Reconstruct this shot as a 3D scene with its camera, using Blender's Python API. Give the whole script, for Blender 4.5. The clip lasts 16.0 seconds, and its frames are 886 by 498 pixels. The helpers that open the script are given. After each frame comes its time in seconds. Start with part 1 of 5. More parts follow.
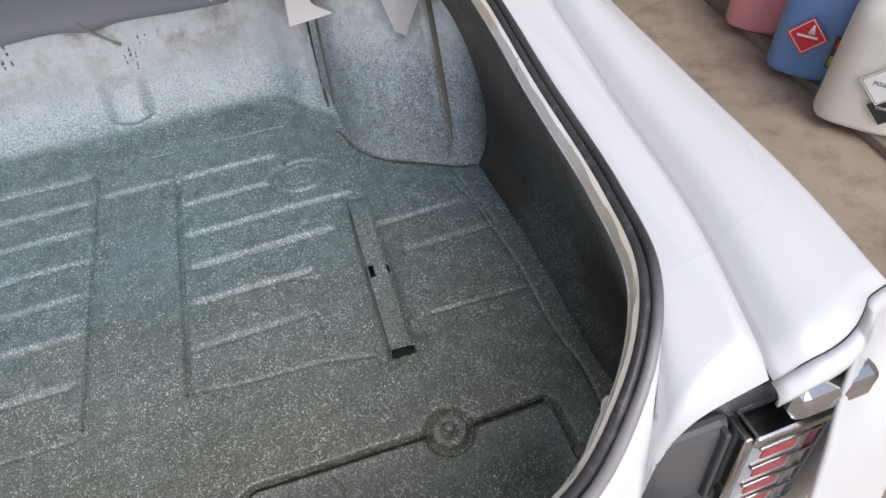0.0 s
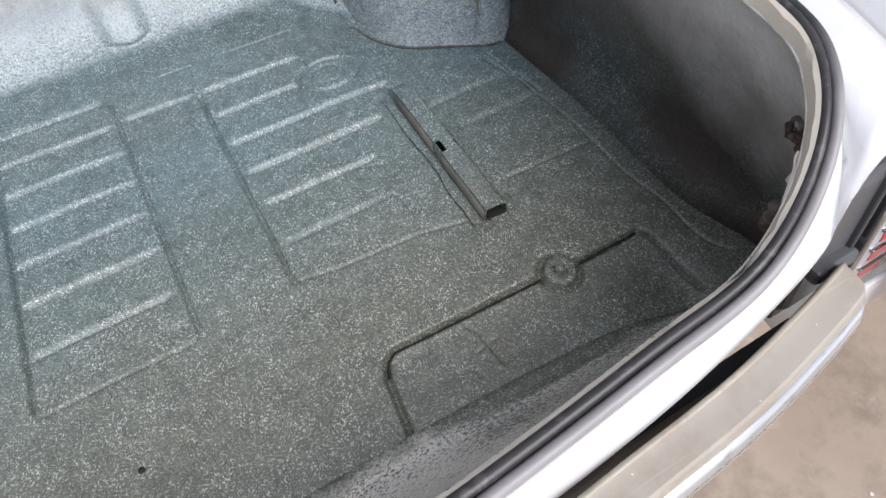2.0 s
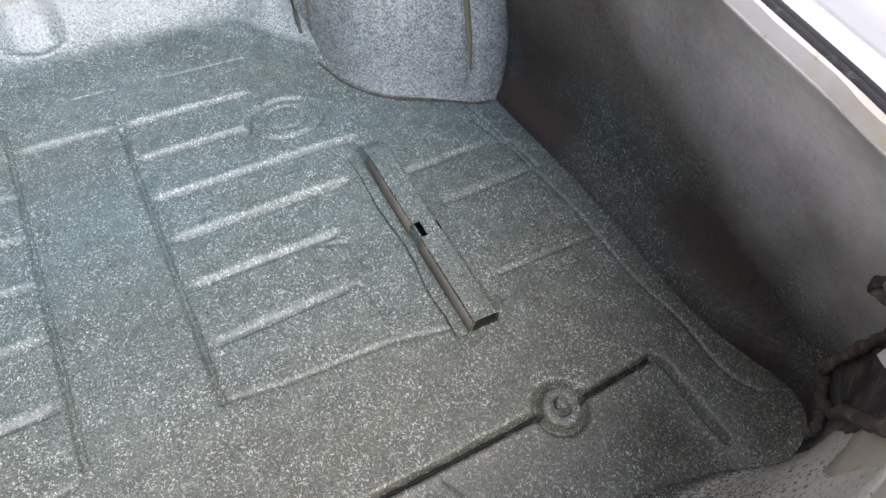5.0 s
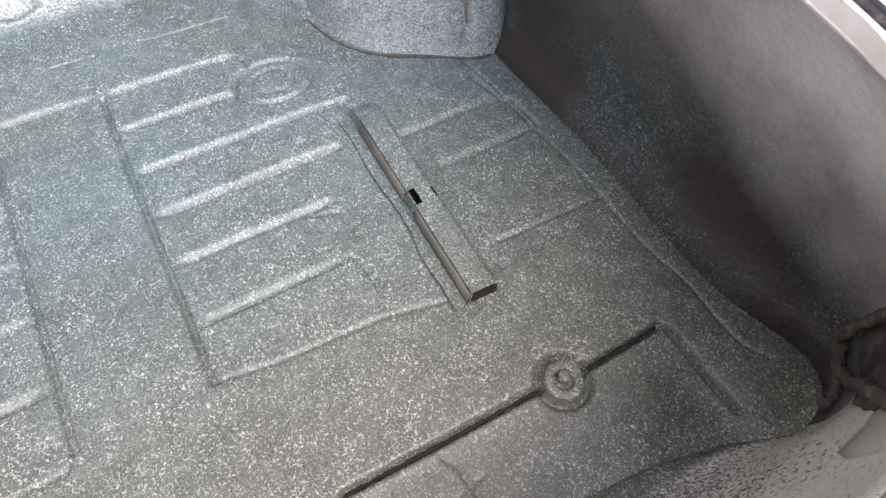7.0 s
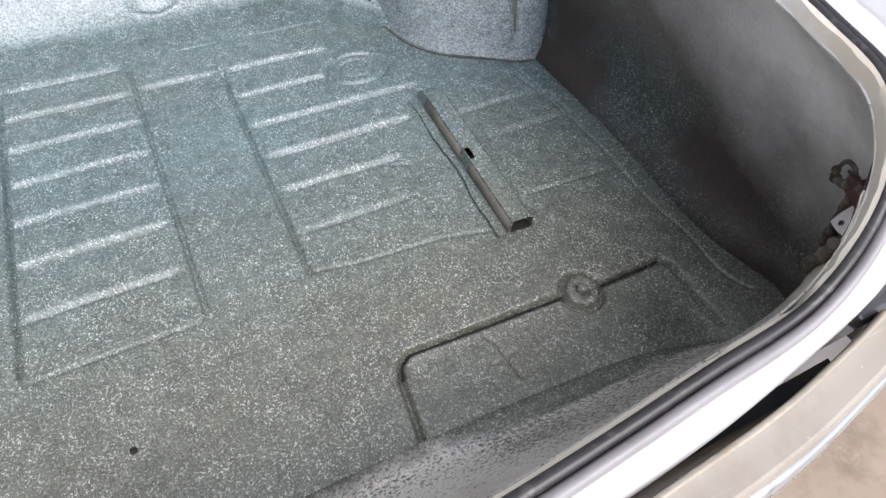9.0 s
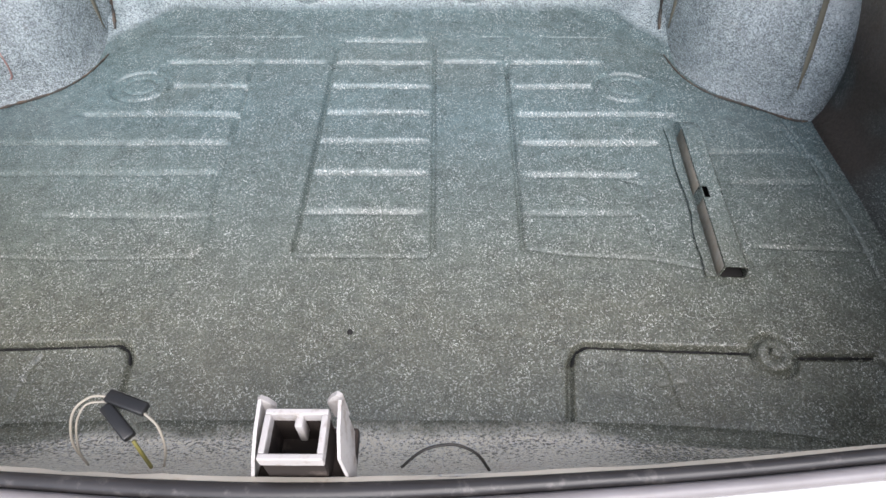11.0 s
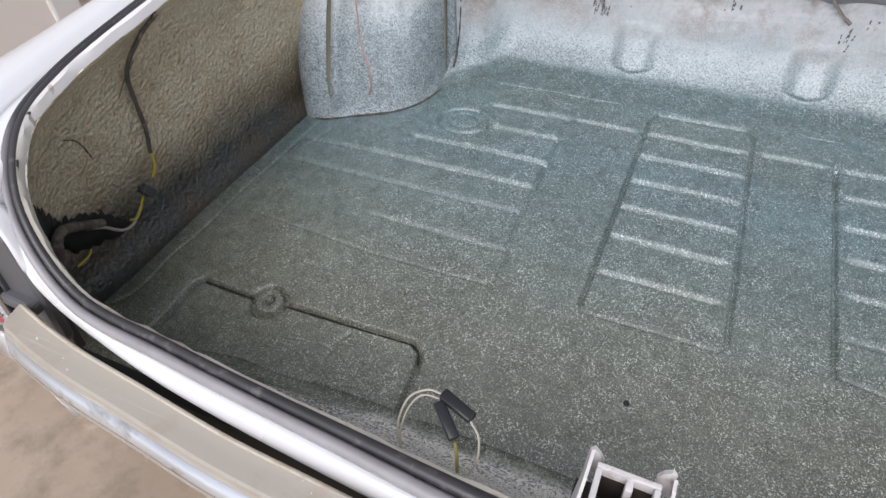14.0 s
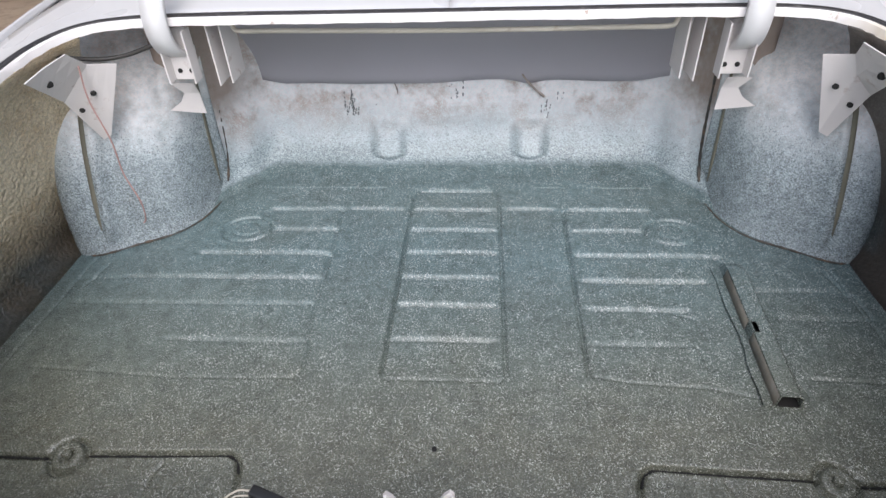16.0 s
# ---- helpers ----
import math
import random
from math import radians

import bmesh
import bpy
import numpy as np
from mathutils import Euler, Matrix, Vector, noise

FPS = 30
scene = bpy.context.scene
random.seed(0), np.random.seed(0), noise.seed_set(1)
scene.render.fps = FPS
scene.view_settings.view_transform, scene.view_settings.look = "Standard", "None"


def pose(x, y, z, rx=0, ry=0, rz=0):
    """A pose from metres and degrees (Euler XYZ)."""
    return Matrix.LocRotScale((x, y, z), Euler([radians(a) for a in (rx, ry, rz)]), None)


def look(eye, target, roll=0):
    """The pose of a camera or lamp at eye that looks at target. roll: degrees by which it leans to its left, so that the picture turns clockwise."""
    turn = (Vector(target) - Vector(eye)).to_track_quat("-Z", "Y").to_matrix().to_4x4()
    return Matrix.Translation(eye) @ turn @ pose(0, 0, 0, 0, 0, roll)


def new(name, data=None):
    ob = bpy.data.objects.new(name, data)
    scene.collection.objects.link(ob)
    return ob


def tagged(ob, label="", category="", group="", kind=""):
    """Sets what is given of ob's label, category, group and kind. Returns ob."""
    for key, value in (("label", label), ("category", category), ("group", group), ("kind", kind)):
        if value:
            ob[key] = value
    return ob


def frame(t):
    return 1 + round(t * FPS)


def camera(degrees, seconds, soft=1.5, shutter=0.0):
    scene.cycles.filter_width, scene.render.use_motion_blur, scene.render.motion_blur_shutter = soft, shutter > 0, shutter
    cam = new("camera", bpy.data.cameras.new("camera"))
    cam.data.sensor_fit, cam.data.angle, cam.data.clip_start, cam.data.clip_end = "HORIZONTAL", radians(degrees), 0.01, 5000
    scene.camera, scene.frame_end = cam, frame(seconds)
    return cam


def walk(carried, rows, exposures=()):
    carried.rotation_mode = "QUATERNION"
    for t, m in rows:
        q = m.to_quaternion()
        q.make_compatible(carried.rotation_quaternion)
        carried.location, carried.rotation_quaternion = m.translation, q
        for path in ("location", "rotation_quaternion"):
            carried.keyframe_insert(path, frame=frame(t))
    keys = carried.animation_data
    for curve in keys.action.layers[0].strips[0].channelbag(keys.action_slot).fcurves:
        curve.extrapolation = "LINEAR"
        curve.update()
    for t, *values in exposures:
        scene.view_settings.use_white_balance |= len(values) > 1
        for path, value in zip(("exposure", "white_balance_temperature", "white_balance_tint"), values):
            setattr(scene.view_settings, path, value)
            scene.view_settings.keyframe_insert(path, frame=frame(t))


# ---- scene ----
cam = camera(73.0, 16.0)
PATH = [
    (0, (0.468, -0.42, 1.15), (0.832, 0.893, -0.314), -5.2),
    (0.5, (0.406, -0.45, 1.154), (0.693, 0.861, -0.33), -7.3),
    (1, (0.27, -0.504, 1.128), (0.609, 0.735, -0.404), -5.3),
    (1.5, (0.233, -0.477, 1.118), (0.643, 0.693, -0.452), -5.5),
    (2, (0.22, -0.418, 1.111), (0.739, 0.665, -0.489), -5.8),
    (2.5, (0.143, -0.392, 1.114), (0.82, 0.565, -0.506), -3.8),
    (3, (0.09, -0.381, 1.096), (0.874, 0.476, -0.532), -1.1),
    (3.5, (0.147, -0.343, 1.078), (0.999, 0.479, -0.534), 2.8),
    (4, (0.277, -0.252, 1.035), (1.176, 0.65, -0.508), 5.2),
    (4.5, (0.304, -0.217, 1.062), (1.158, 0.739, -0.474), 6.8),
    (5, (0.268, -0.227, 1.05), (0.986, 0.783, -0.52), 6.4),
    (5.2, (0.25, -0.228, 1.057), (0.898, 0.812, -0.524), 6.0),
    (7.3, (0.319, -0.209, 1.032), (0.953, 0.67, -0.649), 3.2),
    (7.5, (0.327, -0.209, 1.033), (0.985, 0.638, -0.655), 2.9),
    (8, (0.316, -0.238, 1.047), (1.039, 0.597, -0.62), 4.2),
    (8.5, (0.203, -0.323, 1.062), (0.959, 0.601, -0.542), 5.9),
    (9, (0.155, -0.389, 1.085), (0.787, 0.694, -0.473), 4.4),
    (9.2, (0.165, -0.406, 1.093), (0.707, 0.731, -0.46), 3.4),
    (11.3, (0.11, -0.47, 1.135), (0.036, 0.793, -0.414), -0.6),
    (11.5, (0.1, -0.468, 1.134), (-0.016, 0.795, -0.413), -0.9),
    (12, (0.07, -0.479, 1.134), (-0.159, 0.793, -0.391), -1.8),
    (12.5, (0.038, -0.496, 1.137), (-0.306, 0.781, -0.363), -2.1),
    (13, (0.013, -0.509, 1.137), (-0.442, 0.764, -0.337), -2.3),
    (13.5, (-0.004, -0.511, 1.141), (-0.569, 0.75, -0.305), -3.1),
    (14, (-0.021, -0.51, 1.149), (-0.668, 0.754, -0.259), -4.0),
    (14.5, (-0.03, -0.522, 1.161), (-0.702, 0.773, -0.206), -4.7),
    (15, (-0.03, -0.513, 1.169), (-0.609, 0.862, -0.163), -4.5),
    (15.5, (0.04, -0.505, 1.186), (-0.321, 0.979, -0.106), -3.3),
    (16, (0.067, -0.558, 1.217), (-0.073, 1.011, -0.015), -2.6),
]
EXPOSURE = 0.66
STOPS = [(0.0, -0.2), (1.0, -0.05), (2.5, 0.15), (3.5, 0.2), (4.5, 0.3), (5.5, 0.4), (7.5, 0.7), (8.0, 0.6), (9.0, 0.4), (12.0, 0.3), (13.0, 0.2), (14.5, -0.12), (16.0, -0.05)]
BALANCE = {4.5: (6500, 15.0), 5.5: (6650, 18.0), 7.5: (6800, 22.0), 8.0: (6700, 19.0), 9.0: (6450, 14.0), 12.0: (6500, 14.5)}
walk(cam, [(t, look(eye, target, roll)) for t, eye, target, roll in PATH], [(t, EXPOSURE + s, *BALANCE.get(t, (6400, 13.0))) for t, s in STOPS])

# ---- light: soft daylight through the open front of the garage ----
world = bpy.data.worlds.new("sky")
scene.world = world
world.use_nodes = True
wt = world.node_tree
sky = wt.nodes.new("ShaderNodeTexSky")
sky.sky_type, sky.sun_disc = "NISHITA", False
SUN_ELEV, SUN_AZ = 48.0, 170.0   # degrees; azimuth clockwise from +y
sky.sun_elevation, sky.sun_rotation = radians(SUN_ELEV), radians(SUN_AZ)
wt.nodes["Background"].inputs["Strength"].default_value = 0.15
haze = wt.nodes.new("ShaderNodeHueSaturation")      # a hazy, nearly white sky
haze.inputs["Saturation"].default_value = 0.55
wt.links.new(sky.outputs[0], haze.inputs["Color"])
wt.links.new(haze.outputs[0], wt.nodes["Background"].inputs["Color"])
sun = new("sun", bpy.data.lights.new("sun", "SUN"))
sun.data.energy, sun.data.angle, sun.data.color = 1.6, radians(50), (1.0, 0.965, 0.925)
az, el = radians(SUN_AZ), radians(SUN_ELEV)
sun.matrix_world = look((math.sin(az) * math.cos(el) * 20, math.cos(az) * math.cos(el) * 20, math.sin(el) * 20), (0, 0, 0))

TF = 0.45          # height of the boot floor over the garage floor


# ---- materials ----
def nodes_of(name):
    m = bpy.data.materials.new(name)
    m.use_nodes = True
    t = m.node_tree
    return m, t, t.nodes["Principled BSDF"]


def nd(t, kind, **kw):
    n = t.nodes.new("ShaderNode" + kind)
    for k, v in kw.items():
        n.inputs[k].default_value = v
    return n


def ramp(t, fac, stops):
    r = t.nodes.new("ShaderNodeValToRGB")
    while len(r.color_ramp.elements) < len(stops):
        r.color_ramp.elements.new(0.5)
    for e, (p, c) in zip(r.color_ramp.elements, stops):
        e.position, e.color = p, (*c, 1) if len(c) == 3 else c
    t.links.new(fac, r.inputs[0])
    return r.outputs[0]


def mixc(t, fac, a, b, blend="MIX"):
    m = t.nodes.new("ShaderNodeMix")
    m.data_type, m.blend_type = "RGBA", blend
    for sock, v in ((m.inputs[0], fac), (m.inputs[6], a), (m.inputs[7], b)):
        if isinstance(v, bpy.types.NodeSocket):
            t.links.new(v, sock)
        elif isinstance(v, (int, float)):
            sock.default_value = v
        else:
            sock.default_value = (*v, 1)
    return m.outputs[2]


def maths(t, op, a, b=0.0, clamp=False):
    m = t.nodes.new("ShaderNodeMath")
    m.operation, m.use_clamp = op, clamp
    for sock, v in ((m.inputs[0], a), (m.inputs[1], b)):
        if isinstance(v, bpy.types.NodeSocket):
            t.links.new(v, sock)
        else:
            sock.default_value = v
    return m.outputs[0]


def noise_at(t, co, scale, detail=2.0, rough=0.5, distort=0.0):
    n = nd(t, "TexNoise", Scale=scale, Detail=detail, Roughness=rough, Distortion=distort)
    t.links.new(co, n.inputs["Vector"])
    return n.outputs[0]


def bump(t, b, height, strength, distance):
    n = nd(t, "Bump", Strength=strength, Distance=distance)
    t.links.new(height, n.inputs["Height"])
    t.links.new(n.outputs[0], b.inputs["Normal"])


def object_co(t):
    return t.nodes.new("ShaderNodeTexCoord").outputs["Object"]


def plain(name, colour, rough, metal=0.0, vary=0.12, scale=30.0, relief=0.15, size=0.0008, grime=None, grime_at=0.6, coat=0.0):
    """Paint, metal or plastic with mottling at two scales, fine relief and, where given, grime."""
    m, t, b = nodes_of(name)
    co = object_co(t)
    big, fine = noise_at(t, co, scale * 0.25, 3), noise_at(t, co, scale * 6, 2)
    dark = tuple(c * (1 - vary) for c in colour)
    light = tuple(min(1.0, c * (1 + vary * 0.6)) for c in colour)
    c = ramp(t, big, [(0.3, dark), (0.7, light)])
    c = mixc(t, maths(t, "MULTIPLY", fine, vary), c, tuple(k * 0.8 for k in colour))
    if grime:
        g = maths(t, "MULTIPLY", ramp(t, noise_at(t, co, scale, 5, 0.65), [(grime_at - 0.06, (0, 0, 0)), (grime_at + 0.1, (1, 1, 1))]), 0.8)
        c = mixc(t, g, c, grime)
    t.links.new(c, b.inputs["Base Color"])
    r = maths(t, "MULTIPLY_ADD", big, 0.15)
    t.nodes[-1].inputs[2].default_value = rough - 0.07
    t.links.new(r, b.inputs["Roughness"])
    b.inputs["Metallic"].default_value = metal
    b.inputs["Coat Weight"].default_value = coat
    bump(t, b, fine, relief, size)
    return m


def fibres(t, co, turn, thr):
    """Short paint strands lying one way."""
    m = nd(t, "Mapping")
    m.vector_type = "TEXTURE"
    m.inputs["Rotation"].default_value = (0.35, 0.25, radians(turn))
    m.inputs["Scale"].default_value = (1 / 540, 1 / 215, 1 / 420)
    t.links.new(co, m.inputs[0])
    return ramp(t, noise_at(t, m.outputs[0], 1.0, 1.5, 0.5, 0.5), [(thr, (0, 0, 0)), (thr + 0.05, (1, 1, 1))])


def height_mask(t, co, axis, low, high, wobble, scale=9.0):
    sep = t.nodes.new("ShaderNodeSeparateXYZ")
    t.links.new(co, sep.inputs[0])
    n = maths(t, "MULTIPLY_ADD", noise_at(t, co, scale, 5, 0.6), wobble)
    t.nodes[-1].inputs[2].default_value = -wobble / 2
    v = maths(t, "ADD", sep.outputs[axis], n)
    r = t.nodes.new("ShaderNodeMapRange")
    r.clamp = True
    r.inputs[1].default_value, r.inputs[2].default_value = low, high
    t.links.new(v, r.inputs[0])
    return r.outputs[0]


def spatter_colour(t, co, light=1.0, contrast=1.0):
    """Webbed boot-lining paint: grey-green ground with strands and flecks of pale grey."""
    a = noise_at(t, co, 480, 3, 0.62, 0.6)
    d = noise_at(t, co, 560, 2, 0.5, 0.4)
    # olive towards the rear, darkened further to stand in for the shade there
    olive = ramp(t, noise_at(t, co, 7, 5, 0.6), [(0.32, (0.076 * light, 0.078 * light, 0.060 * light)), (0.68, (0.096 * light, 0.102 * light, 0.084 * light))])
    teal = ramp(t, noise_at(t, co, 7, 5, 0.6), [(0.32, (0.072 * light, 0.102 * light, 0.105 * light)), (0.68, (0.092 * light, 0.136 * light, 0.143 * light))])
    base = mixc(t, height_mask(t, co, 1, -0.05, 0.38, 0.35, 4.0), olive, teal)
    mid = ramp(t, a, [(0.45, (0, 0, 0)), (0.60, (1, 1, 1))])
    c = mixc(t, maths(t, "MULTIPLY", mid, 0.30 * contrast), base, (0.235 * light, 0.275 * light, 0.268 * light))
    pit = ramp(t, d, [(0.37, (1, 1, 1)), (0.46, (0, 0, 0))])
    c = mixc(t, maths(t, "MULTIPLY", pit, 0.75 * contrast), c, (0.034 * light, 0.04 * light, 0.036 * light))
    f = fibres(t, co, 10, 0.650)
    for turn in (47, 83, 121, 158):
        f = maths(t, "MAXIMUM", f, fibres(t, co, turn, 0.655))
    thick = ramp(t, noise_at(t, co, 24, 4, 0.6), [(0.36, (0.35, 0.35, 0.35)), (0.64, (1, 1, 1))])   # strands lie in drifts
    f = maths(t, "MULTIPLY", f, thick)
    sparse = maths(t, "MULTIPLY_ADD", height_mask(t, co, 0, -0.70, -0.30, 0.25, 5.0), 0.65)      # fewer pale strands leftwards, in place of the shade on that side
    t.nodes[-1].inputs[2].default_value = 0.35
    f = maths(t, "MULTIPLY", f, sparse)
    top = min(0.8, 0.72 * light)
    # pale paint strands, brightened so that they also paint in the coat's glints
    c = mixc(t, maths(t, "MULTIPLY", f, 0.84 * contrast), c, (top * 0.96, top * 1.02, top))
    clump = ramp(t, noise_at(t, co, 45, 4, 0.65), [(0.36, (0.80, 0.81, 0.81)), (0.62, (1.06, 1.06, 1.06))])
    c = mixc(t, min(1.0, contrast), c, clump, "MULTIPLY")
    return c, a, f


def coat_finish(t, b, a, f):
    b.inputs["Roughness"].default_value = 0.22
    b.inputs["Specular IOR Level"].default_value = 0.95
    bump(t, b, maths(t, "ADD", a, maths(t, "MULTIPLY", f, 0.40)), 0.55, 0.0016)


def spatter(name, dusty):
    """The full dark coat of the floor."""
    m, t, b = nodes_of(name)
    co = object_co(t)
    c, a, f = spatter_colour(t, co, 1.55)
    patch = ramp(t, noise_at(t, co, 4.0, 3), [(0.5, (0, 0, 0)), (0.7, (1, 1, 1))])
    c = mixc(t, maths(t, "MULTIPLY", patch, 0.18), c, dusty)
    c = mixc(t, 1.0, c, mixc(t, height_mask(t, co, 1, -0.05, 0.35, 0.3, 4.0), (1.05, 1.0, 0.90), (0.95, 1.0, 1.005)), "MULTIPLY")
    t.links.new(c, b.inputs["Base Color"])
    coat_finish(t, b, a, f)
    return m


def thin_spatter(name, ground, top, fleck, low, high, wobble, start=None, rust=0.0, most=0.40, least=0.66, grain=300, mottle=1.0, corners=False, climb=0.0):
    """Overspray on primer: flecks of the coat, dense low down and sparse higher up.
    low..high: heights over which the flecks thin out; start: heights where the full coat ends;
    climb: how far the coat rises in the two pockets beside the middle."""
    m, t, b = nodes_of(name)
    co = object_co(t)
    coat = where = co
    if climb:
        sep = t.nodes.new("ShaderNodeSeparateXYZ")
        t.links.new(co, sep.inputs[0])
        out = ramp(t, maths(t, "ABSOLUTE", sep.outputs[0]), [(0.29, (0, 0, 0)), (0.41, (0.9, 0.9, 0.9)), (0.50, (1, 1, 1)), (0.57, (0.55, 0.55, 0.55)), (0.63, (0.32, 0.32, 0.32)), (0.73, (0, 0, 0))])
        uneven = ramp(t, noise_at(t, co, 16, 4, 0.65), [(0.30, (0.7, 0.7, 0.7)), (0.70, (1, 1, 1))])
        for share in (0.08, 1.0):                 # the full coat climbs less far than its flecks
            lower = maths(t, "SUBTRACT", sep.outputs[2], maths(t, "MULTIPLY", maths(t, "MULTIPLY", out, climb * share), uneven))
            com = t.nodes.new("ShaderNodeCombineXYZ")
            t.links.new(sep.outputs[0], com.inputs[0])
            t.links.new(sep.outputs[1], com.inputs[1])
            t.links.new(lower, com.inputs[2])
            coat, where = where, com.outputs[0]
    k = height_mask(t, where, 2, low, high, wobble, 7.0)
    # paler towards the top, and less mottled there
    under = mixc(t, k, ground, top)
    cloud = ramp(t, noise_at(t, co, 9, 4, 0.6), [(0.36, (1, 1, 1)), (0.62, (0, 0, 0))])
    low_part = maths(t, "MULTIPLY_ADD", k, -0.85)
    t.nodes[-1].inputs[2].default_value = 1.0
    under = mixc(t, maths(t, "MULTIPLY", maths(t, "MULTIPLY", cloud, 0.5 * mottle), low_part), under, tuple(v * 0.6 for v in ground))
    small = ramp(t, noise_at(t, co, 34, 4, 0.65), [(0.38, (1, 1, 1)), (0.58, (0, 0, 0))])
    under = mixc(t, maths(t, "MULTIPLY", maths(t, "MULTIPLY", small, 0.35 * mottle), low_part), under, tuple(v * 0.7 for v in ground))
    if rust:
        spots = ramp(t, noise_at(t, co, 15, 6, 0.75), [(0.61, (0, 0, 0)), (0.72, (1, 1, 1))])
        under = mixc(t, maths(t, "MULTIPLY", spots, rust), under, (0.36, 0.22, 0.14))
        old = ramp(t, noise_at(t, co, 8, 6, 0.7), [(0.50, (0, 0, 0)), (0.64, (1, 1, 1))])
        old = maths(t, "MULTIPLY", old, height_mask(t, co, 2, high - 0.09, high - 0.01, 0.05, 9.0))
        under = mixc(t, maths(t, "MULTIPLY", old, rust * 1.4), under, (0.33, 0.19, 0.12))
    n1 = noise_at(t, co, grain, 3, 0.62, 0.6)
    n2 = noise_at(t, co, grain * 1.5, 2, 0.5, 0.4)
    cut_ = maths(t, "MULTIPLY_ADD", k, least - most)
    t.nodes[-1].inputs[2].default_value = most
    near = maths(t, "MULTIPLY_ADD", noise_at(t, co, 11, 3), -0.12)
    t.nodes[-1].inputs[2].default_value = 0.06
    limit = maths(t, "ADD", cut_, near)
    dots = maths(t, "MULTIPLY", maths(t, "SUBTRACT", n1, limit), 11.0, True)
    c = mixc(t, maths(t, "MULTIPLY", dots, 0.85), under, fleck)
    pits = maths(t, "MULTIPLY", maths(t, "SUBTRACT", n2, maths(t, "ADD", limit, 0.10)), 12.0, True)
    c = mixc(t, maths(t, "MULTIPLY", pits, 0.8), c, tuple(v * 0.45 for v in fleck))
    f = maths(t, "MAXIMUM", maths(t, "MAXIMUM", fibres(t, co, 15, 0.60), fibres(t, co, 75, 0.60)), fibres(t, co, 135, 0.60))
    c = mixc(t, maths(t, "MULTIPLY", f, 0.65), c, tuple(min(.85, v * 1.5) for v in ground))
    worn = ramp(t, noise_at(t, co, 55, 5, 0.7), [(0.34, (0.66, 0.68, 0.69)), (0.58, (1.05, 1.05, 1.05))])
    c = mixc(t, 0.7 * mottle, c, worn, "MULTIPLY")
    if corners:
        sep = t.nodes.new("ShaderNodeSeparateXYZ")
        t.links.new(co, sep.inputs[0])
        side_ = maths(t, "ADD", maths(t, "ABSOLUTE", sep.outputs[0]), maths(t, "MULTIPLY", noise_at(t, co, 14, 4, 0.6), 0.10))
        rim = maths(t, "MULTIPLY", ramp(t, side_, [(0.53, (0, 0, 0)), (0.585, (1, 1, 1))]), height_mask(t, co, 2, 0.60, 0.66, 0.05, 12.0))
        c = mixc(t, maths(t, "MULTIPLY", rim, 0.75), c, (0.24, 0.14, 0.085))
    if start:
        full = height_mask(t, coat, 2, start[0], start[1], 0.014, 18.0)
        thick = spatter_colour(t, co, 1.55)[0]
        thick = mixc(t, 1.0, thick, mixc(t, height_mask(t, co, 1, -0.05, 0.35, 0.3, 4.0), (1.05, 1.0, 0.90), (0.95, 1.0, 1.005)), "MULTIPLY")
        c = mixc(t, full, thick, c)
    t.links.new(c, b.inputs["Base Color"])
    coat_finish(t, b, n1, f)
    return m


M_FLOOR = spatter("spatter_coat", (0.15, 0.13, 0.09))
# pale upright coats: thin overspray, plus some of the light on these faces
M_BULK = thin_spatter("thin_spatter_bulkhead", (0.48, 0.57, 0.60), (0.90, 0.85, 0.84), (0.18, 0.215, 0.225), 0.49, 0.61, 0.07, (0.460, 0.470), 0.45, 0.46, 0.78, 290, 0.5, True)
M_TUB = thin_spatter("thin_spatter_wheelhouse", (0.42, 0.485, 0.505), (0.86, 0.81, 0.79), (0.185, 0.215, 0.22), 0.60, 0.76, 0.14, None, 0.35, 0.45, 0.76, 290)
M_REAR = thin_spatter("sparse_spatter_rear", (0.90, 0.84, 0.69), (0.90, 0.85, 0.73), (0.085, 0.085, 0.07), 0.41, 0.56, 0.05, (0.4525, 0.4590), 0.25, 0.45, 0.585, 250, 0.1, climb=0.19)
M_WHITE = plain("white_body_paint", (0.71, 0.707, 0.705), 0.28, vary=0.04, scale=8, relief=0.04, size=0.0004, coat=0.4)
M_PRIMER = plain("cream_primer", (0.62, 0.57, 0.48), 0.55, vary=0.15, scale=40, relief=0.3, size=0.001, grime=(0.32, 0.22, 0.13), grime_at=0.66)
M_INNER_WHITE = plain("thin_white_paint_on_steel", (0.72, 0.68, 0.66), 0.5, vary=0.12, scale=30, relief=0.2, grime=(0.28, 0.15, 0.09), grime_at=0.67)


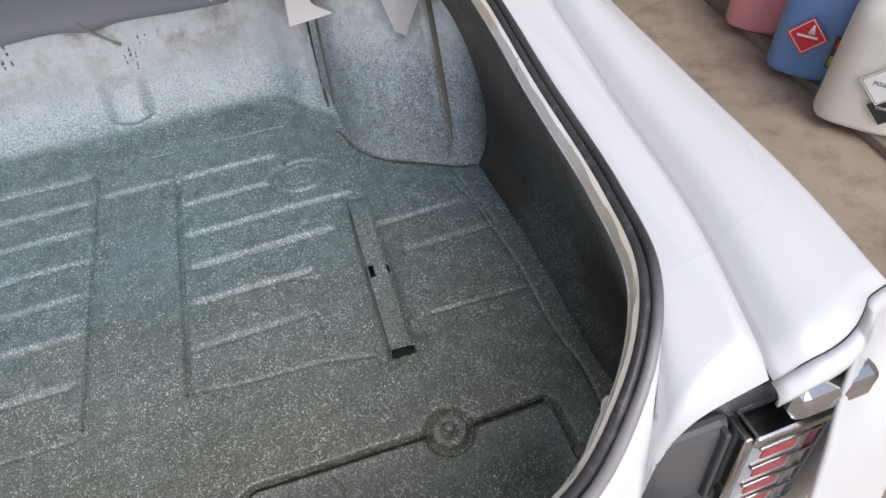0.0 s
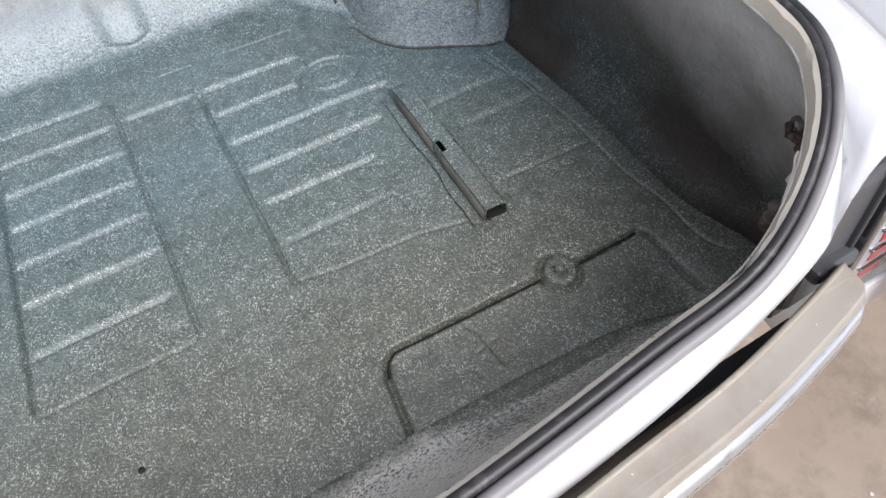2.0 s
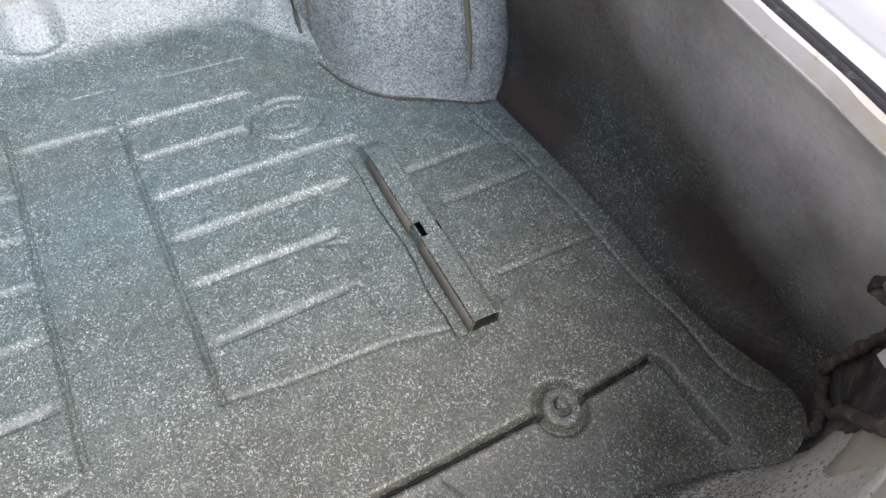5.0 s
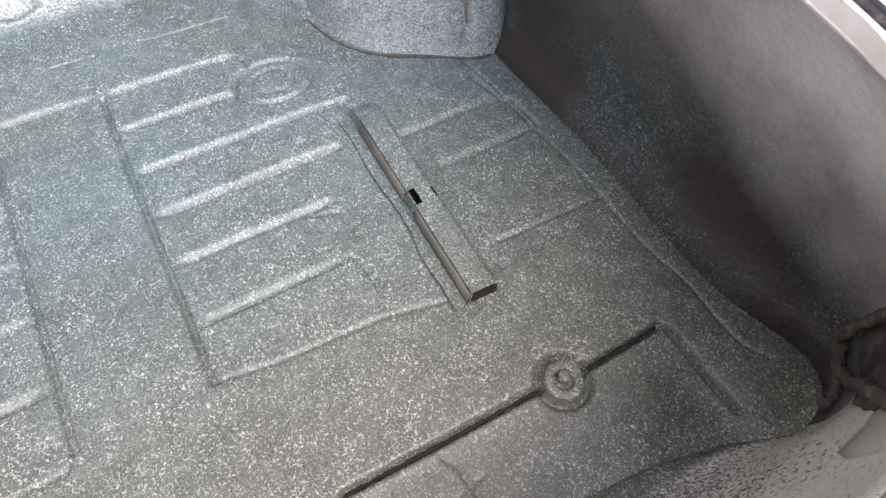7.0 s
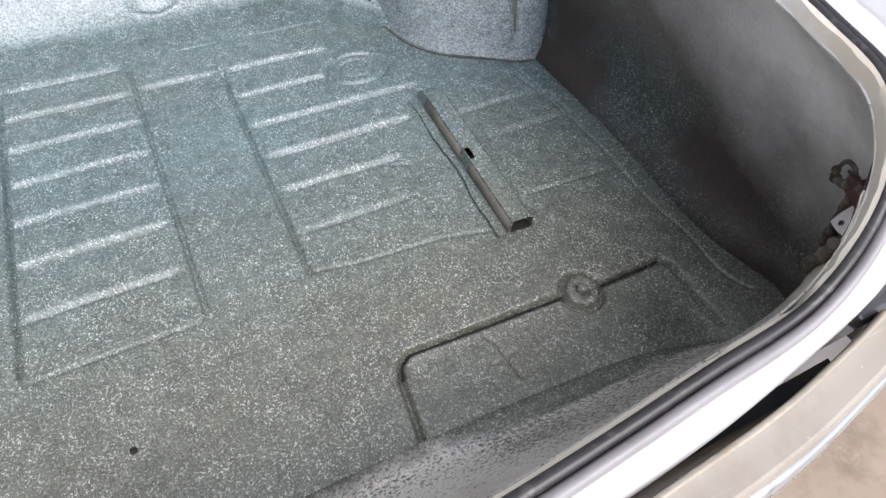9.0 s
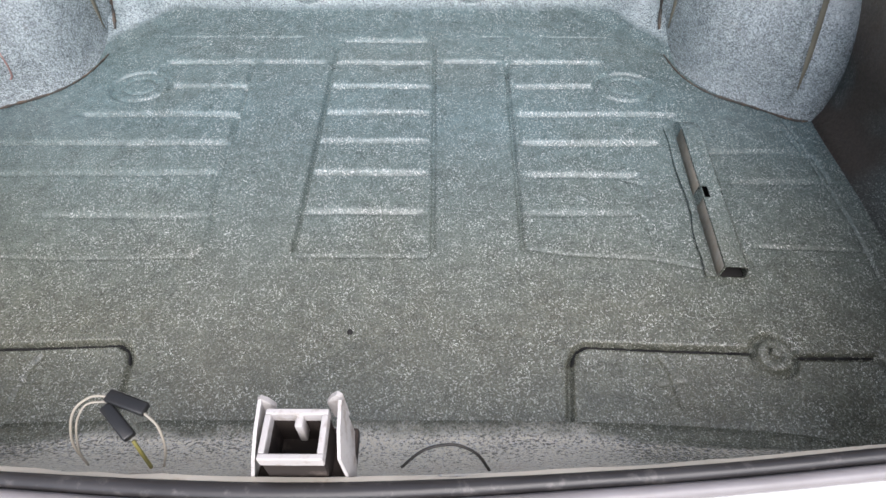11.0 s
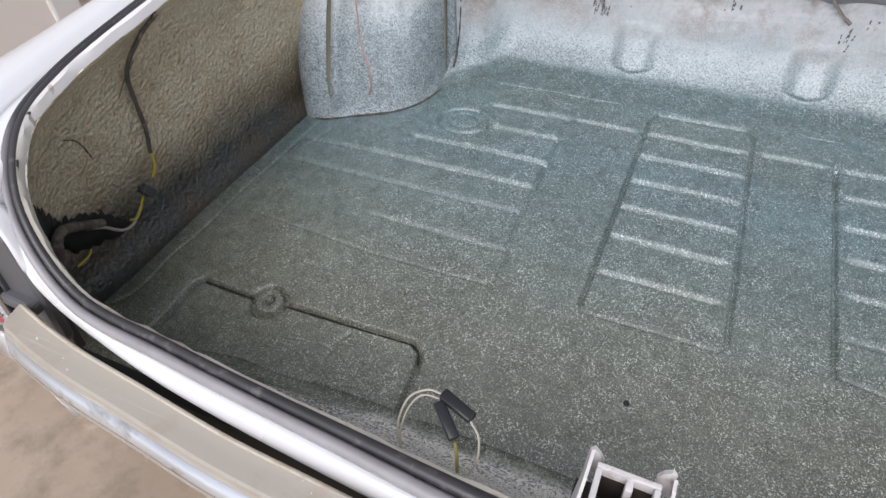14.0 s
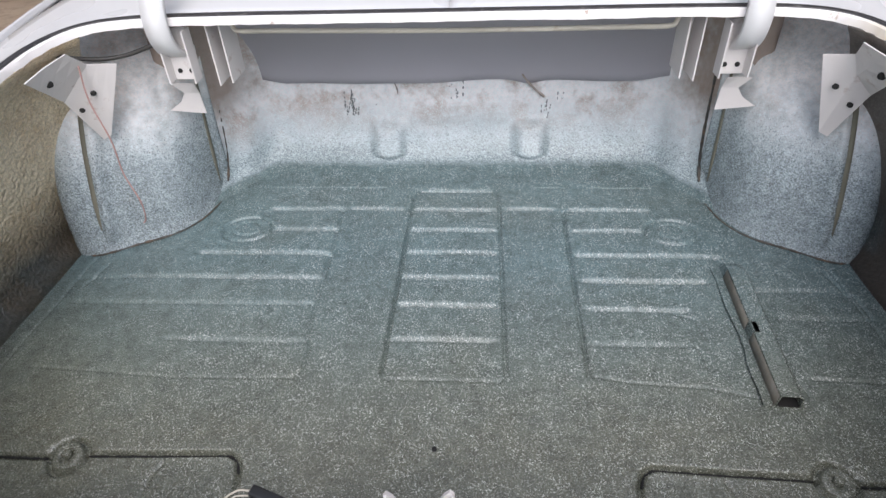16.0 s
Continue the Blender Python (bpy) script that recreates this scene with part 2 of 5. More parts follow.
def flange_paint():
    m = plain("primed_flange", (0.62, 0.57, 0.48), 0.5, vary=0.15, scale=40, relief=0.3, size=0.001, grime=(0.32, 0.22, 0.13), grime_at=0.66)
    t = m.node_tree
    b = t.nodes["Principled BSDF"]
    was = b.inputs["Base Color"].links[0].from_socket
    co = object_co(t)
    pale = mixc(t, ramp(t, noise_at(t, co, 5, 5, 0.6), [(0.46, (0, 0, 0)), (0.54, (1, 1, 1))]), (0.82, 0.79, 0.77), (0.72, 0.64, 0.52))
    pale = mixc(t, maths(t, "MAXIMUM", height_mask(t, co, 1, .40, .46, .02), maths(t, "SUBTRACT", 1.0, height_mask(t, co, 0, .3, .45, .05))), pale, (0.80, 0.77, 0.755))
    spots = ramp(t, noise_at(t, co, 26, 5, 0.7), [(0.64, (0, 0, 0)), (0.70, (1, 1, 1))])
    pale = mixc(t, maths(t, "MULTIPLY", spots, 0.7), pale, (0.34, 0.20, 0.11))
    t.links.new(mixc(t, height_mask(t, co, 1, -.25, -.1, .1, 8.0), was, pale), b.inputs["Base Color"])
    return m


M_FLANGE = flange_paint()
M_RUBBER = plain("black_rubber", (0.045, 0.042, 0.042), 0.34, vary=0.35, scale=60, relief=0.1, grime=(0.15, 0.14, 0.13), grime_at=0.62)


def dusty_rubber():
    m = plain("dusty_rubber", (0.048, 0.046, 0.047), 0.36, vary=0.3, scale=60, relief=0.1)
    t = m.node_tree
    b = t.nodes["Principled BSDF"]
    was = b.inputs["Base Color"].links[0].from_socket
    co = object_co(t)
    dust = mixc(t, noise_at(t, co, 18, 5, 0.65), (0.36, 0.34, 0.35), (0.20, 0.185, 0.18))
    t.links.new(mixc(t, height_mask(t, co, 1, -.26, -.18, .05, 9.0), dust, was), b.inputs["Base Color"])
    return m


M_LIP_RUBBER = dusty_rubber()


def scuffed(name, colour, smudge, pale):
    """Dull old bumper: smudges, streaks along its length and small pale chips."""
    m, t, b = nodes_of(name)
    co = object_co(t)
    c = mixc(t, noise_at(t, co, 5, 4), colour, tuple(v * 0.8 for v in colour))
    dirt = ramp(t, noise_at(t, co, 13, 6, 0.7), [(0.50, (0, 0, 0)), (0.70, (1, 1, 1))])
    c = mixc(t, maths(t, "MULTIPLY", dirt, 0.55), c, smudge)
    along = nd(t, "Mapping")
    along.inputs["Scale"].default_value = (5, 150, 150)
    t.links.new(co, along.inputs[0])
    streak = ramp(t, noise_at(t, along.outputs[0], 1.0, 4, 0.6), [(0.60, (0, 0, 0)), (0.70, (1, 1, 1))])
    c = mixc(t, maths(t, "MULTIPLY", streak, 0.22), c, pale)
    chip = ramp(t, noise_at(t, co, 120, 2), [(0.74, (0, 0, 0)), (0.77, (1, 1, 1))])
    c = mixc(t, chip, c, pale)
    t.links.new(c, b.inputs["Base Color"])
    rough = maths(t, "MULTIPLY_ADD", noise_at(t, co, 20, 4), 0.3)
    t.nodes[-1].inputs[2].default_value = 0.2
    t.links.new(rough, b.inputs["Roughness"])
    bump(t, b, noise_at(t, co, 60, 4), 0.12, 0.001)
    return m


M_BUMPER = scuffed("dull_bumper", (0.40, 0.36, 0.30), (0.27, 0.21, 0.155), (0.60, 0.57, 0.52))
M_WORN = plain("worn_pale_edge", (0.56, 0.56, 0.56), 0.24, 0.55, vary=0.25, scale=22, grime=(0.2, 0.18, 0.15), grime_at=.62)
M_LIP = plain("rubbed_beige_lip", (0.46, 0.41, 0.33), 0.45, vary=0.3, scale=30, grime=(0.30, 0.22, 0.14), grime_at=.6)
M_CHROME = plain("worn_chrome", (0.55, 0.55, 0.55), 0.16, 1.0, vary=0.1, scale=30, relief=0.08)
M_DARK = plain("dark_plastic", (0.06, 0.06, 0.065), 0.4, vary=0.25, scale=20)
M_PLUG = plain("black_plug_plastic", (0.022, 0.022, 0.022), 0.35, vary=0.25, scale=20)
# for black parts, and painted-on dark where holes and gaps are shaded
M_BLACK = plain("near_black", (0.02, 0.019, 0.018), 0.8, vary=0.3)
M_LAMP_GREY = plain("smoked_lamp_plastic", (0.11, 0.11, 0.115), 0.35, vary=0.25, scale=15)
M_LENS = plain("silvered_lens", (0.52, 0.53, 0.55), 0.25, 0.35, vary=0.2, scale=40)
M_SIDE = plain("blue_grey_lens", (0.10, 0.14, 0.19), 0.25, vary=0.2, scale=20)
M_RED = plain("red_lens", (0.42, 0.07, 0.08), 0.25, vary=0.12, scale=60)
M_LATCH = plain("dirty_white_paint", (0.60, 0.57, 0.55), 0.5, vary=0.15, scale=60, relief=0.3, size=0.001, grime=(0.30, 0.24, 0.19), grime_at=0.60)
M_CLOTH = plain("grey_trim_cloth", (0.38, 0.362, 0.385), 0.9, vary=0.1, scale=6, relief=0.4, size=0.001)
M_WIRE_W = plain("pale_wire", (0.42, 0.38, 0.31), 0.5)
M_WIRE_O = plain("olive_wire", (0.26, 0.23, 0.07), 0.5)
M_WIRE_B = plain("black_wire", (0.04, 0.037, 0.033), 0.55)
M_HOSE = plain("grey_black_rubber", (0.07, 0.07, 0.07), 0.35)
M_WIRE_Y = plain("yellow_wire", (0.55, 0.42, 0.03), 0.5)
M_WIRE_P = plain("pink_wire", (0.52, 0.31, 0.28), 0.5)
M_TAPE = plain("dirty_loom_tape", (0.11, 0.09, 0.075), 0.85, vary=0.4, scale=60, relief=0.6, size=0.002, grime=(0.24, 0.20, 0.16), grime_at=0.55)
M_RUN = plain("dark_paint_run", (0.16, 0.17, 0.17), 0.35, vary=0.3)
M_SEAM = plain("olive_sealer", (0.19, 0.18, 0.135), 0.7, vary=0.3)
M_WEB = plain("thin_brown_coat", (0.20, 0.185, 0.150), 0.55, vary=0.4, scale=90, relief=0.6, size=0.0015, grime=(0.20, 0.20, 0.18), grime_at=0.54)
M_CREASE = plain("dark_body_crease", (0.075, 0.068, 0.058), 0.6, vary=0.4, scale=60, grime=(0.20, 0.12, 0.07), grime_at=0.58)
M_GAP = plain("shut_line", (0.12, 0.115, 0.11), 0.7, vary=0.2)
M_BROWN_STRIP = plain("mottled_brown", (0.34, 0.29, 0.26), 0.7, vary=0.4, grime=(0.3, 0.25, 0.2), grime_at=.6)
M_WELL_BROWN = plain("dark_well_brown", (0.040, 0.029, 0.024), 0.8, vary=0.5, scale=40, grime=(0.12, 0.095, 0.08), grime_at=0.60)
M_INSIDE = plain("mottled_dark_brown", (0.085, 0.070, 0.065), 0.7, vary=0.5, scale=35, grime=(0.20, 0.175, 0.165), grime_at=0.55)
M_OXIDE = plain("red_brown_lamp_back", (0.085, 0.030, 0.028), 0.5, vary=0.3)


def quarter_paint(name, tan, low, high, web, brown, cloud=None):
    """Old stippled undercoat above; dark spray and painted-in shade towards the floor."""
    m, t, b = nodes_of(name)
    co = object_co(t)
    up = mixc(t, noise_at(t, co, 5, 4), tan, tuple(v * 0.7 for v in tan))
    stain = ramp(t, noise_at(t, co, 16, 5, 0.65), [(0.52, (0, 0, 0)), (0.70, (1, 1, 1))])
    up = mixc(t, maths(t, "MULTIPLY", stain, 0.55), up, (tan[0] * 0.55, tan[1] * 0.42, tan[2] * 0.28))
    dark = mixc(t, ramp(t, noise_at(t, co, 7, 4), [(0.40, (0, 0, 0)), (0.62, (1, 1, 1))]), spatter_colour(t, co, web, 1.0)[0], brown)
    grit = ramp(t, noise_at(t, co, 260, 3, 0.6), [(0.42, (0.72, 0.72, 0.72)), (0.6, (1, 1, 1))])
    old = ramp(t, noise_at(t, co, 6.5, 6, 0.72), [(0.47, (0, 0, 0)), (0.60, (1, 1, 1))])
    up = mixc(t, maths(t, "MULTIPLY", old, 0.36), up, (tan[0] * 0.42, tan[1] * 0.33, tan[2] * 0.22))
    c = mixc(t, height_mask(t, co, 2, low, high, 0.10, 5.0), dark, up)
    if cloud:
        turn = nd(t, "Mapping")                  # the dust lies in a slanting drift that rises towards the front
        turn.inputs["Rotation"].default_value = (radians(-24), 0, 0)
        t.links.new(co, turn.inputs[0])
        k = ramp(t, noise_at(t, co, 7.5, 4, 0.6), [(0.30, (0.35, 0.35, 0.35)), (0.64, (1, 1, 1))])
        far = maths(t, "SUBTRACT", 1.0, height_mask(t, co, 1, 0.18, 0.44, 0.10, 4.0))
        k = maths(t, "MULTIPLY", maths(t, "MULTIPLY", k, far), height_mask(t, turn.outputs[0], 2, 0.525, 0.715, 0.13, 6.0))
        c = mixc(t, 1.0, c, grit, "MULTIPLY")
        c = mixc(t, maths(t, "MULTIPLY", k, 0.9), c, cloud)
    else:
        c = mixc(t, 1.0, c, grit, "MULTIPLY")
    t.links.new(c, b.inputs["Base Color"])
    b.inputs["Roughness"].default_value = 0.29 if not cloud else 0.5
    b.inputs["Specular IOR Level"].default_value = 0.9 if not cloud else 0.4
    h = noise_at(t, co, 140, 0.8, 0.45, 0.3)
    h = maths(t, "ADD", h, maths(t, "MULTIPLY", noise_at(t, co, 420, 2), 0.06))
    if not cloud:
        h = maths(t, "MULTIPLY", h, height_mask(t, co, 2, 0.40, 0.53, 0.06, 5.0))
    bump(t, b, h, 1.0, 0.0068 if not cloud else 0.0014)
    return m


# the right wall's colours are darker, partly in place of shade on that side
M_QL = quarter_paint("tan_stippled_undercoat", (0.87, 0.735, 0.515), 0.51, 0.61, 0.48, (0.075, 0.056, 0.034))
M_QR = quarter_paint("dark_stippled_undercoat", (0.20, 0.178, 0.162), 0.55, 0.70, 0.75, (0.060, 0.050, 0.043), (0.86, 0.84, 0.83))


def concrete(name, a, b_):
    m, t, b = nodes_of(name)
    co = object_co(t)
    c = ramp(t, noise_at(t, co, 1.7, 6, 0.6), [(0.3, a), (0.7, b_)])
    stain = ramp(t, noise_at(t, co, 7, 6, 0.68), [(0.48, (0, 0, 0)), (0.66, (1, 1, 1))])
    c = mixc(t, maths(t, "MULTIPLY", stain, 0.55), c, tuple(v * 0.5 for v in a))
    pale = ramp(t, noise_at(t, co, 11, 6, 0.7), [(0.60, (0, 0, 0)), (0.75, (1, 1, 1))])
    c = mixc(t, maths(t, "MULTIPLY", pale, 0.35), c, tuple(min(1, v * 1.7) for v in b_))
    t.links.new(c, b.inputs["Base Color"])
    b.inputs["Roughness"].default_value = 0.62
    bump(t, b, noise_at(t, co, 90, 5, 0.7), 0.3, 0.002)
    return m


M_CONC = concrete("stained_concrete", (0.28, 0.215, 0.155), (0.45, 0.36, 0.28))
M_PLINTH = concrete("dirty_slab", (0.16, 0.125, 0.095), (0.26, 0.21, 0.17))
M_WALL = plain("cream_wall_paint", (0.80, 0.74, 0.67), 0.7, vary=0.08, scale=3, relief=0.2, size=0.002)
M_TRIM = plain("white_gloss_trim", (0.75, 0.73, 0.70), 0.4, vary=0.06, scale=6)
M_CEIL = plain("ceiling_paint", (0.6, 0.6, 0.6), 0.8, vary=0.06, scale=3)


# ---- mesh helpers ----
def spline(ctrl, n=8, closed=False):
    c = [np.array(p, float) for p in ctrl]
    c = [c[-1]] + c + [c[0], c[1]] if closed else [2 * c[0] - c[1]] + c + [2 * c[-1] - c[-2]]
    out = []
    for i in range(1, len(c) - 2):
        a, b, d, e = c[i - 1:i + 3]
        for u in np.linspace(0, 1, n, endpoint=False):
            out.append(0.5 * (2 * b + (d - a) * u + (2 * a - 5 * b + 4 * d - e) * u * u + (3 * b - a - 3 * d + e) * u ** 3))
    if not closed:
        out.append(c[-2])
    return np.array(out)


def grid_bm(rows, closed_u=False, closed_v=False, thick=0.0, caps=False):
    """A sheet through rows of points; thick gives it a back along its normals."""
    p = np.array(rows, float)
    nu, nv = p.shape[:2]
    bm = bmesh.new()

    def layer(q, flip):
        vs = [[bm.verts.new(c) for c in row] for row in q]
        for i in range(nu if closed_u else nu - 1):
            for j in range(nv if closed_v else nv - 1):
                f = (vs[i][j], vs[i][(j + 1) % nv], vs[(i + 1) % nu][(j + 1) % nv], vs[(i + 1) % nu][j])
                bm.faces.new(f[::-1] if flip else f)
        return vs
    top = layer(p, False)
    if thick:
        du, dv = np.gradient(p, axis=0), np.gradient(p, axis=1)
        n = np.cross(du, dv)
        n /= np.linalg.norm(n, axis=2)[..., None] + 1e-12
        low = layer(p - n * thick, True)
        for i in range(nu - 1):
            for j in (0, nv - 1):
                bm.faces.new((top[i][j], top[i + 1][j], low[i + 1][j], low[i][j]))
        for j in range(nv - 1):
            for i in (0, nu - 1):
                bm.faces.new((top[i][j], top[i][j + 1], low[i][j + 1], low[i][j]))
    if caps:
        bm.faces.new(top[0][::-1])
        bm.faces.new(top[-1])
    bmesh.ops.recalc_face_normals(bm, faces=bm.faces)
    return bm


def part(name, bm, material, parent=None, label="", smooth=True):
    me = bpy.data.meshes.new(name)
    bm.to_mesh(me)
    bm.free()
    me.materials.append(material)
    for p in me.polygons:
        p.use_smooth = smooth
    ob = new(name, me)
    if parent is not None:
        ob.parent = parent
    return tagged(ob, label)


def soft_edges(ob, angle=35):
    ob.data.set_sharp_from_angle(angle=radians(angle))
    return ob


def box_bm(x0, x1, y0, y1, z0, z1, bevel=0.0, m=None):
    bm = bmesh.new()
    bmesh.ops.create_cube(bm, size=1)
    bmesh.ops.transform(bm, verts=bm.verts, matrix=Matrix.Translation(((x0 + x1) / 2, (y0 + y1) / 2, (z0 + z1) / 2)) @ Matrix.Diagonal((x1 - x0, y1 - y0, z1 - z0, 1)))
    if bevel:
        bmesh.ops.bevel(bm, geom=bm.edges[:], offset=bevel, segments=2, affect="EDGES", profile=0.5)
    if m is not None:
        bmesh.ops.transform(bm, verts=bm.verts, matrix=m)
    return bm


def cyl_bm(r0, r1, z0, z1, n=16, m=None, bevel=0.0):
    bm = bmesh.new()
    bmesh.ops.create_cone(bm, cap_ends=True, segments=n, radius1=r0, radius2=r1, depth=z1 - z0, matrix=Matrix.Translation((0, 0, (z0 + z1) / 2)))
    if bevel:
        rims = [e for e in bm.edges if abs(e.verts[0].co.z - e.verts[1].co.z) < 1e-6]
        bmesh.ops.bevel(bm, geom=rims, offset=bevel, segments=2, affect="EDGES", profile=0.5)
    if m is not None:
        bmesh.ops.transform(bm, verts=bm.verts, matrix=m)
    return bm


def tube_bm(ctrl, r, n=8, steps=8, lumpy=0.0, seed=0):
    pts = spline(ctrl, steps) if steps else np.array(ctrl, float)
    rng = random.Random(seed)
    rows, up = [], None
    for i, p in enumerate(pts):
        d = pts[min(i + 1, len(pts) - 1)] - pts[max(i - 1, 0)]
        d /= np.linalg.norm(d) + 1e-9
        if up is None:
            up = np.array((0, 0, 1.0)) if abs(d[2]) < 0.9 else np.array((1.0, 0, 0))
        side = np.cross(d, up)
        side /= np.linalg.norm(side) + 1e-9
        up = np.cross(side, d)
        q = r * (1 + lumpy * rng.uniform(-1, 1))
        rows.append([p + q * (math.cos(a) * side + math.sin(a) * up) for a in np.linspace(0, 2 * math.pi, n, endpoint=False)])
    return grid_bm(rows, closed_v=True, caps=True)


def mirror_x(pts):
    return [(-p[0], p[1], p[2]) for p in pts]


# ---- garage ----
def structure(name, bm, material, label, category):
    return tagged(part(name, bm, material, None, "", False), label, category, kind="structure")


def build_garage():
    structure("ground", box_bm(-40, 40, -40, 40, -0.2, 0.0), M_CONC, "brown stained bare concrete garage floor", "floor")
    structure("wall_west", box_bm(-2.4, -2.2, -1.2, .82, 0.0, 3.2), M_WALL, "cream painted plain garage wall", "wall")
    structure("door_post", box_bm(-2.36, -2.19, .82, .94, 0.0, 3.2, .012), M_TRIM, "white painted door post", "door post")
    structure("wall_far_west", box_bm(-5.2, -5.0, -1.2, 6.2, 0.0, 3.2), M_WALL, "cream painted plain garage wall", "wall")
    structure("wall_east", box_bm(3.0, 3.2, -1.2, 6.0, 0.0, 3.2), M_WALL, "cream painted plain garage wall", "wall")
    structure("wall_north", box_bm(-5.0, 3.2, 6.0, 6.2, 0.0, 3.2), M_WALL, "cream painted plain garage wall", "wall")
    # out of view; its edge is placed to set how much sky lights the boot
    structure("ceiling", box_bm(-5.2, 3.2, 2.2, 6.2, 3.2, 3.35), M_CEIL, "unseen pale ceiling, set back to let sky light in", "ceiling")


build_garage()

# ---- the car's open boot ----
car = new("car")
tagged(car, "white old saloon with its boot open and freshly spatter-painted inside", "car")

# outer edge of the seal round the opening, from the rear middle to the front middle
FRONT = [(.40, .503, .905), (.2, .503, .905), (0, .503, .905)]
HALF = [(0, -.343, .649), (.255, -.328, .653), (.439, -.316, .670), (.571, -.305, .693), (.641, -.269, .760), (.693, -.201, .798),
        (.711, -.109, .811), (.716, .033, .830), (.721, .170, .853), (.719, .295, .872), (.700, .39, .889), (.65, .46, .90), (.56, .495, .904)] + FRONT
HALF_L = [(0, -.343, .649), (.255, -.329, .651), (.440, -.320, .660), (.575, -.312, .680), (.656, -.275, .748), (.708, -.205, .797),
          (.727, -.115, .820), (.726, .02, .842), (.724, .165, .858), (.719, .295, .874), (.700, .39, .889), (.65, .46, .90), (.56, .495, .904)] + FRONT


def loop_of(right, left):
    p = spline(right + mirror_x(left[-2:0:-1]), 10, closed=True)
    d = np.roll(p, -1, 0) - np.roll(p, 1, 0)
    d /= np.linalg.norm(d, axis=1)[:, None]
    o = np.cross(d, (0, 0, 1.0))
    return p, o / np.linalg.norm(o, axis=1)[:, None]


LOOP, OUT = loop_of(HALF, HALF_L)
# the same line for one side at a time, as seen from the right
SIDES = {1: loop_of(HALF, HALF), -1: loop_of(HALF_L, HALF_L)}


def wide(p):
    """The seal lies flatter and wider at the middle of the rear edge."""
    return (1 + .35 * math.exp(-(p[0] / .2) ** 2) * (p[1] < 0)) * (1 - .20 * min(1, max(0, (abs(p[0]) - .48) / .18)))


def low_lip(p, h):
    """The flange is shallow along the front edge and the sides."""
    if h > -.01:
        return h
    return h * (.45 if p[1] > .44 or p[0] < -.6 else .55 if p[0] > .6 else 1)


def ring(profile, wobble=0.0, seed=3, ragged=()):
    """Sweeps (outward, up) points round the opening."""
    rng = random.Random(seed)
    rows, w = [], 0.0
    for p, o in zip(LOOP, OUT):
        w = 0.6 * w + 0.4 * rng.uniform(-1, 1)
        step = 1 if rng.random() < 0.12 else 0
        rows.append([p + o * (a * wide(p) + (wobble * (w + step) if k in ragged else 0)) + np.array((0, 0, low_lip(p, h) + (wobble * 0.7 * w if k in ragged else 0))) for k, (a, h) in enumerate(profile)])
    return rows


SEAL = [(-.0215, -.006), (-.0225, .001), (-.020, .0058), (-.016, .0072), (-.0125, .0058), (-.0108, .0022), (-.0102, -.004), (-.0104, -.007)]
LIP = [(-.0102, -.006), (-.0098, .0016), (-.007, .0052), (-.003, .0058), (.0005, .0035), (.0015, -.001), (.001, -.006)]
seal = part("boot_seal", grid_bm(ring(SEAL), closed_u=True, closed_v=True), M_RUBBER, car, "black rubber boot seal with a round bulb")
part("outer_lip", grid_bm(ring(LIP), closed_u=True, closed_v=True), M_LIP_RUBBER, seal, "outer lip of the seal, dusty grey along the rear")
FLANGE = [(-.0268, -.022), (-.0262, -.005), (-.0248, .0015), (-.0212, .0040), (-.0200, -.005), (-.0250, -.022)]
soft_edges(part("opening_flange", grid_bm(ring(FLANGE, 0.0019, 5, (0, 1, 2, 5)), closed_u=True, closed_v=True), M_FLANGE, car, "cream primed flange with a ragged edge"), 30)


def lerp(a, b, u):
    return np.asarray(a) * (1 - u) + np.asarray(b) * u


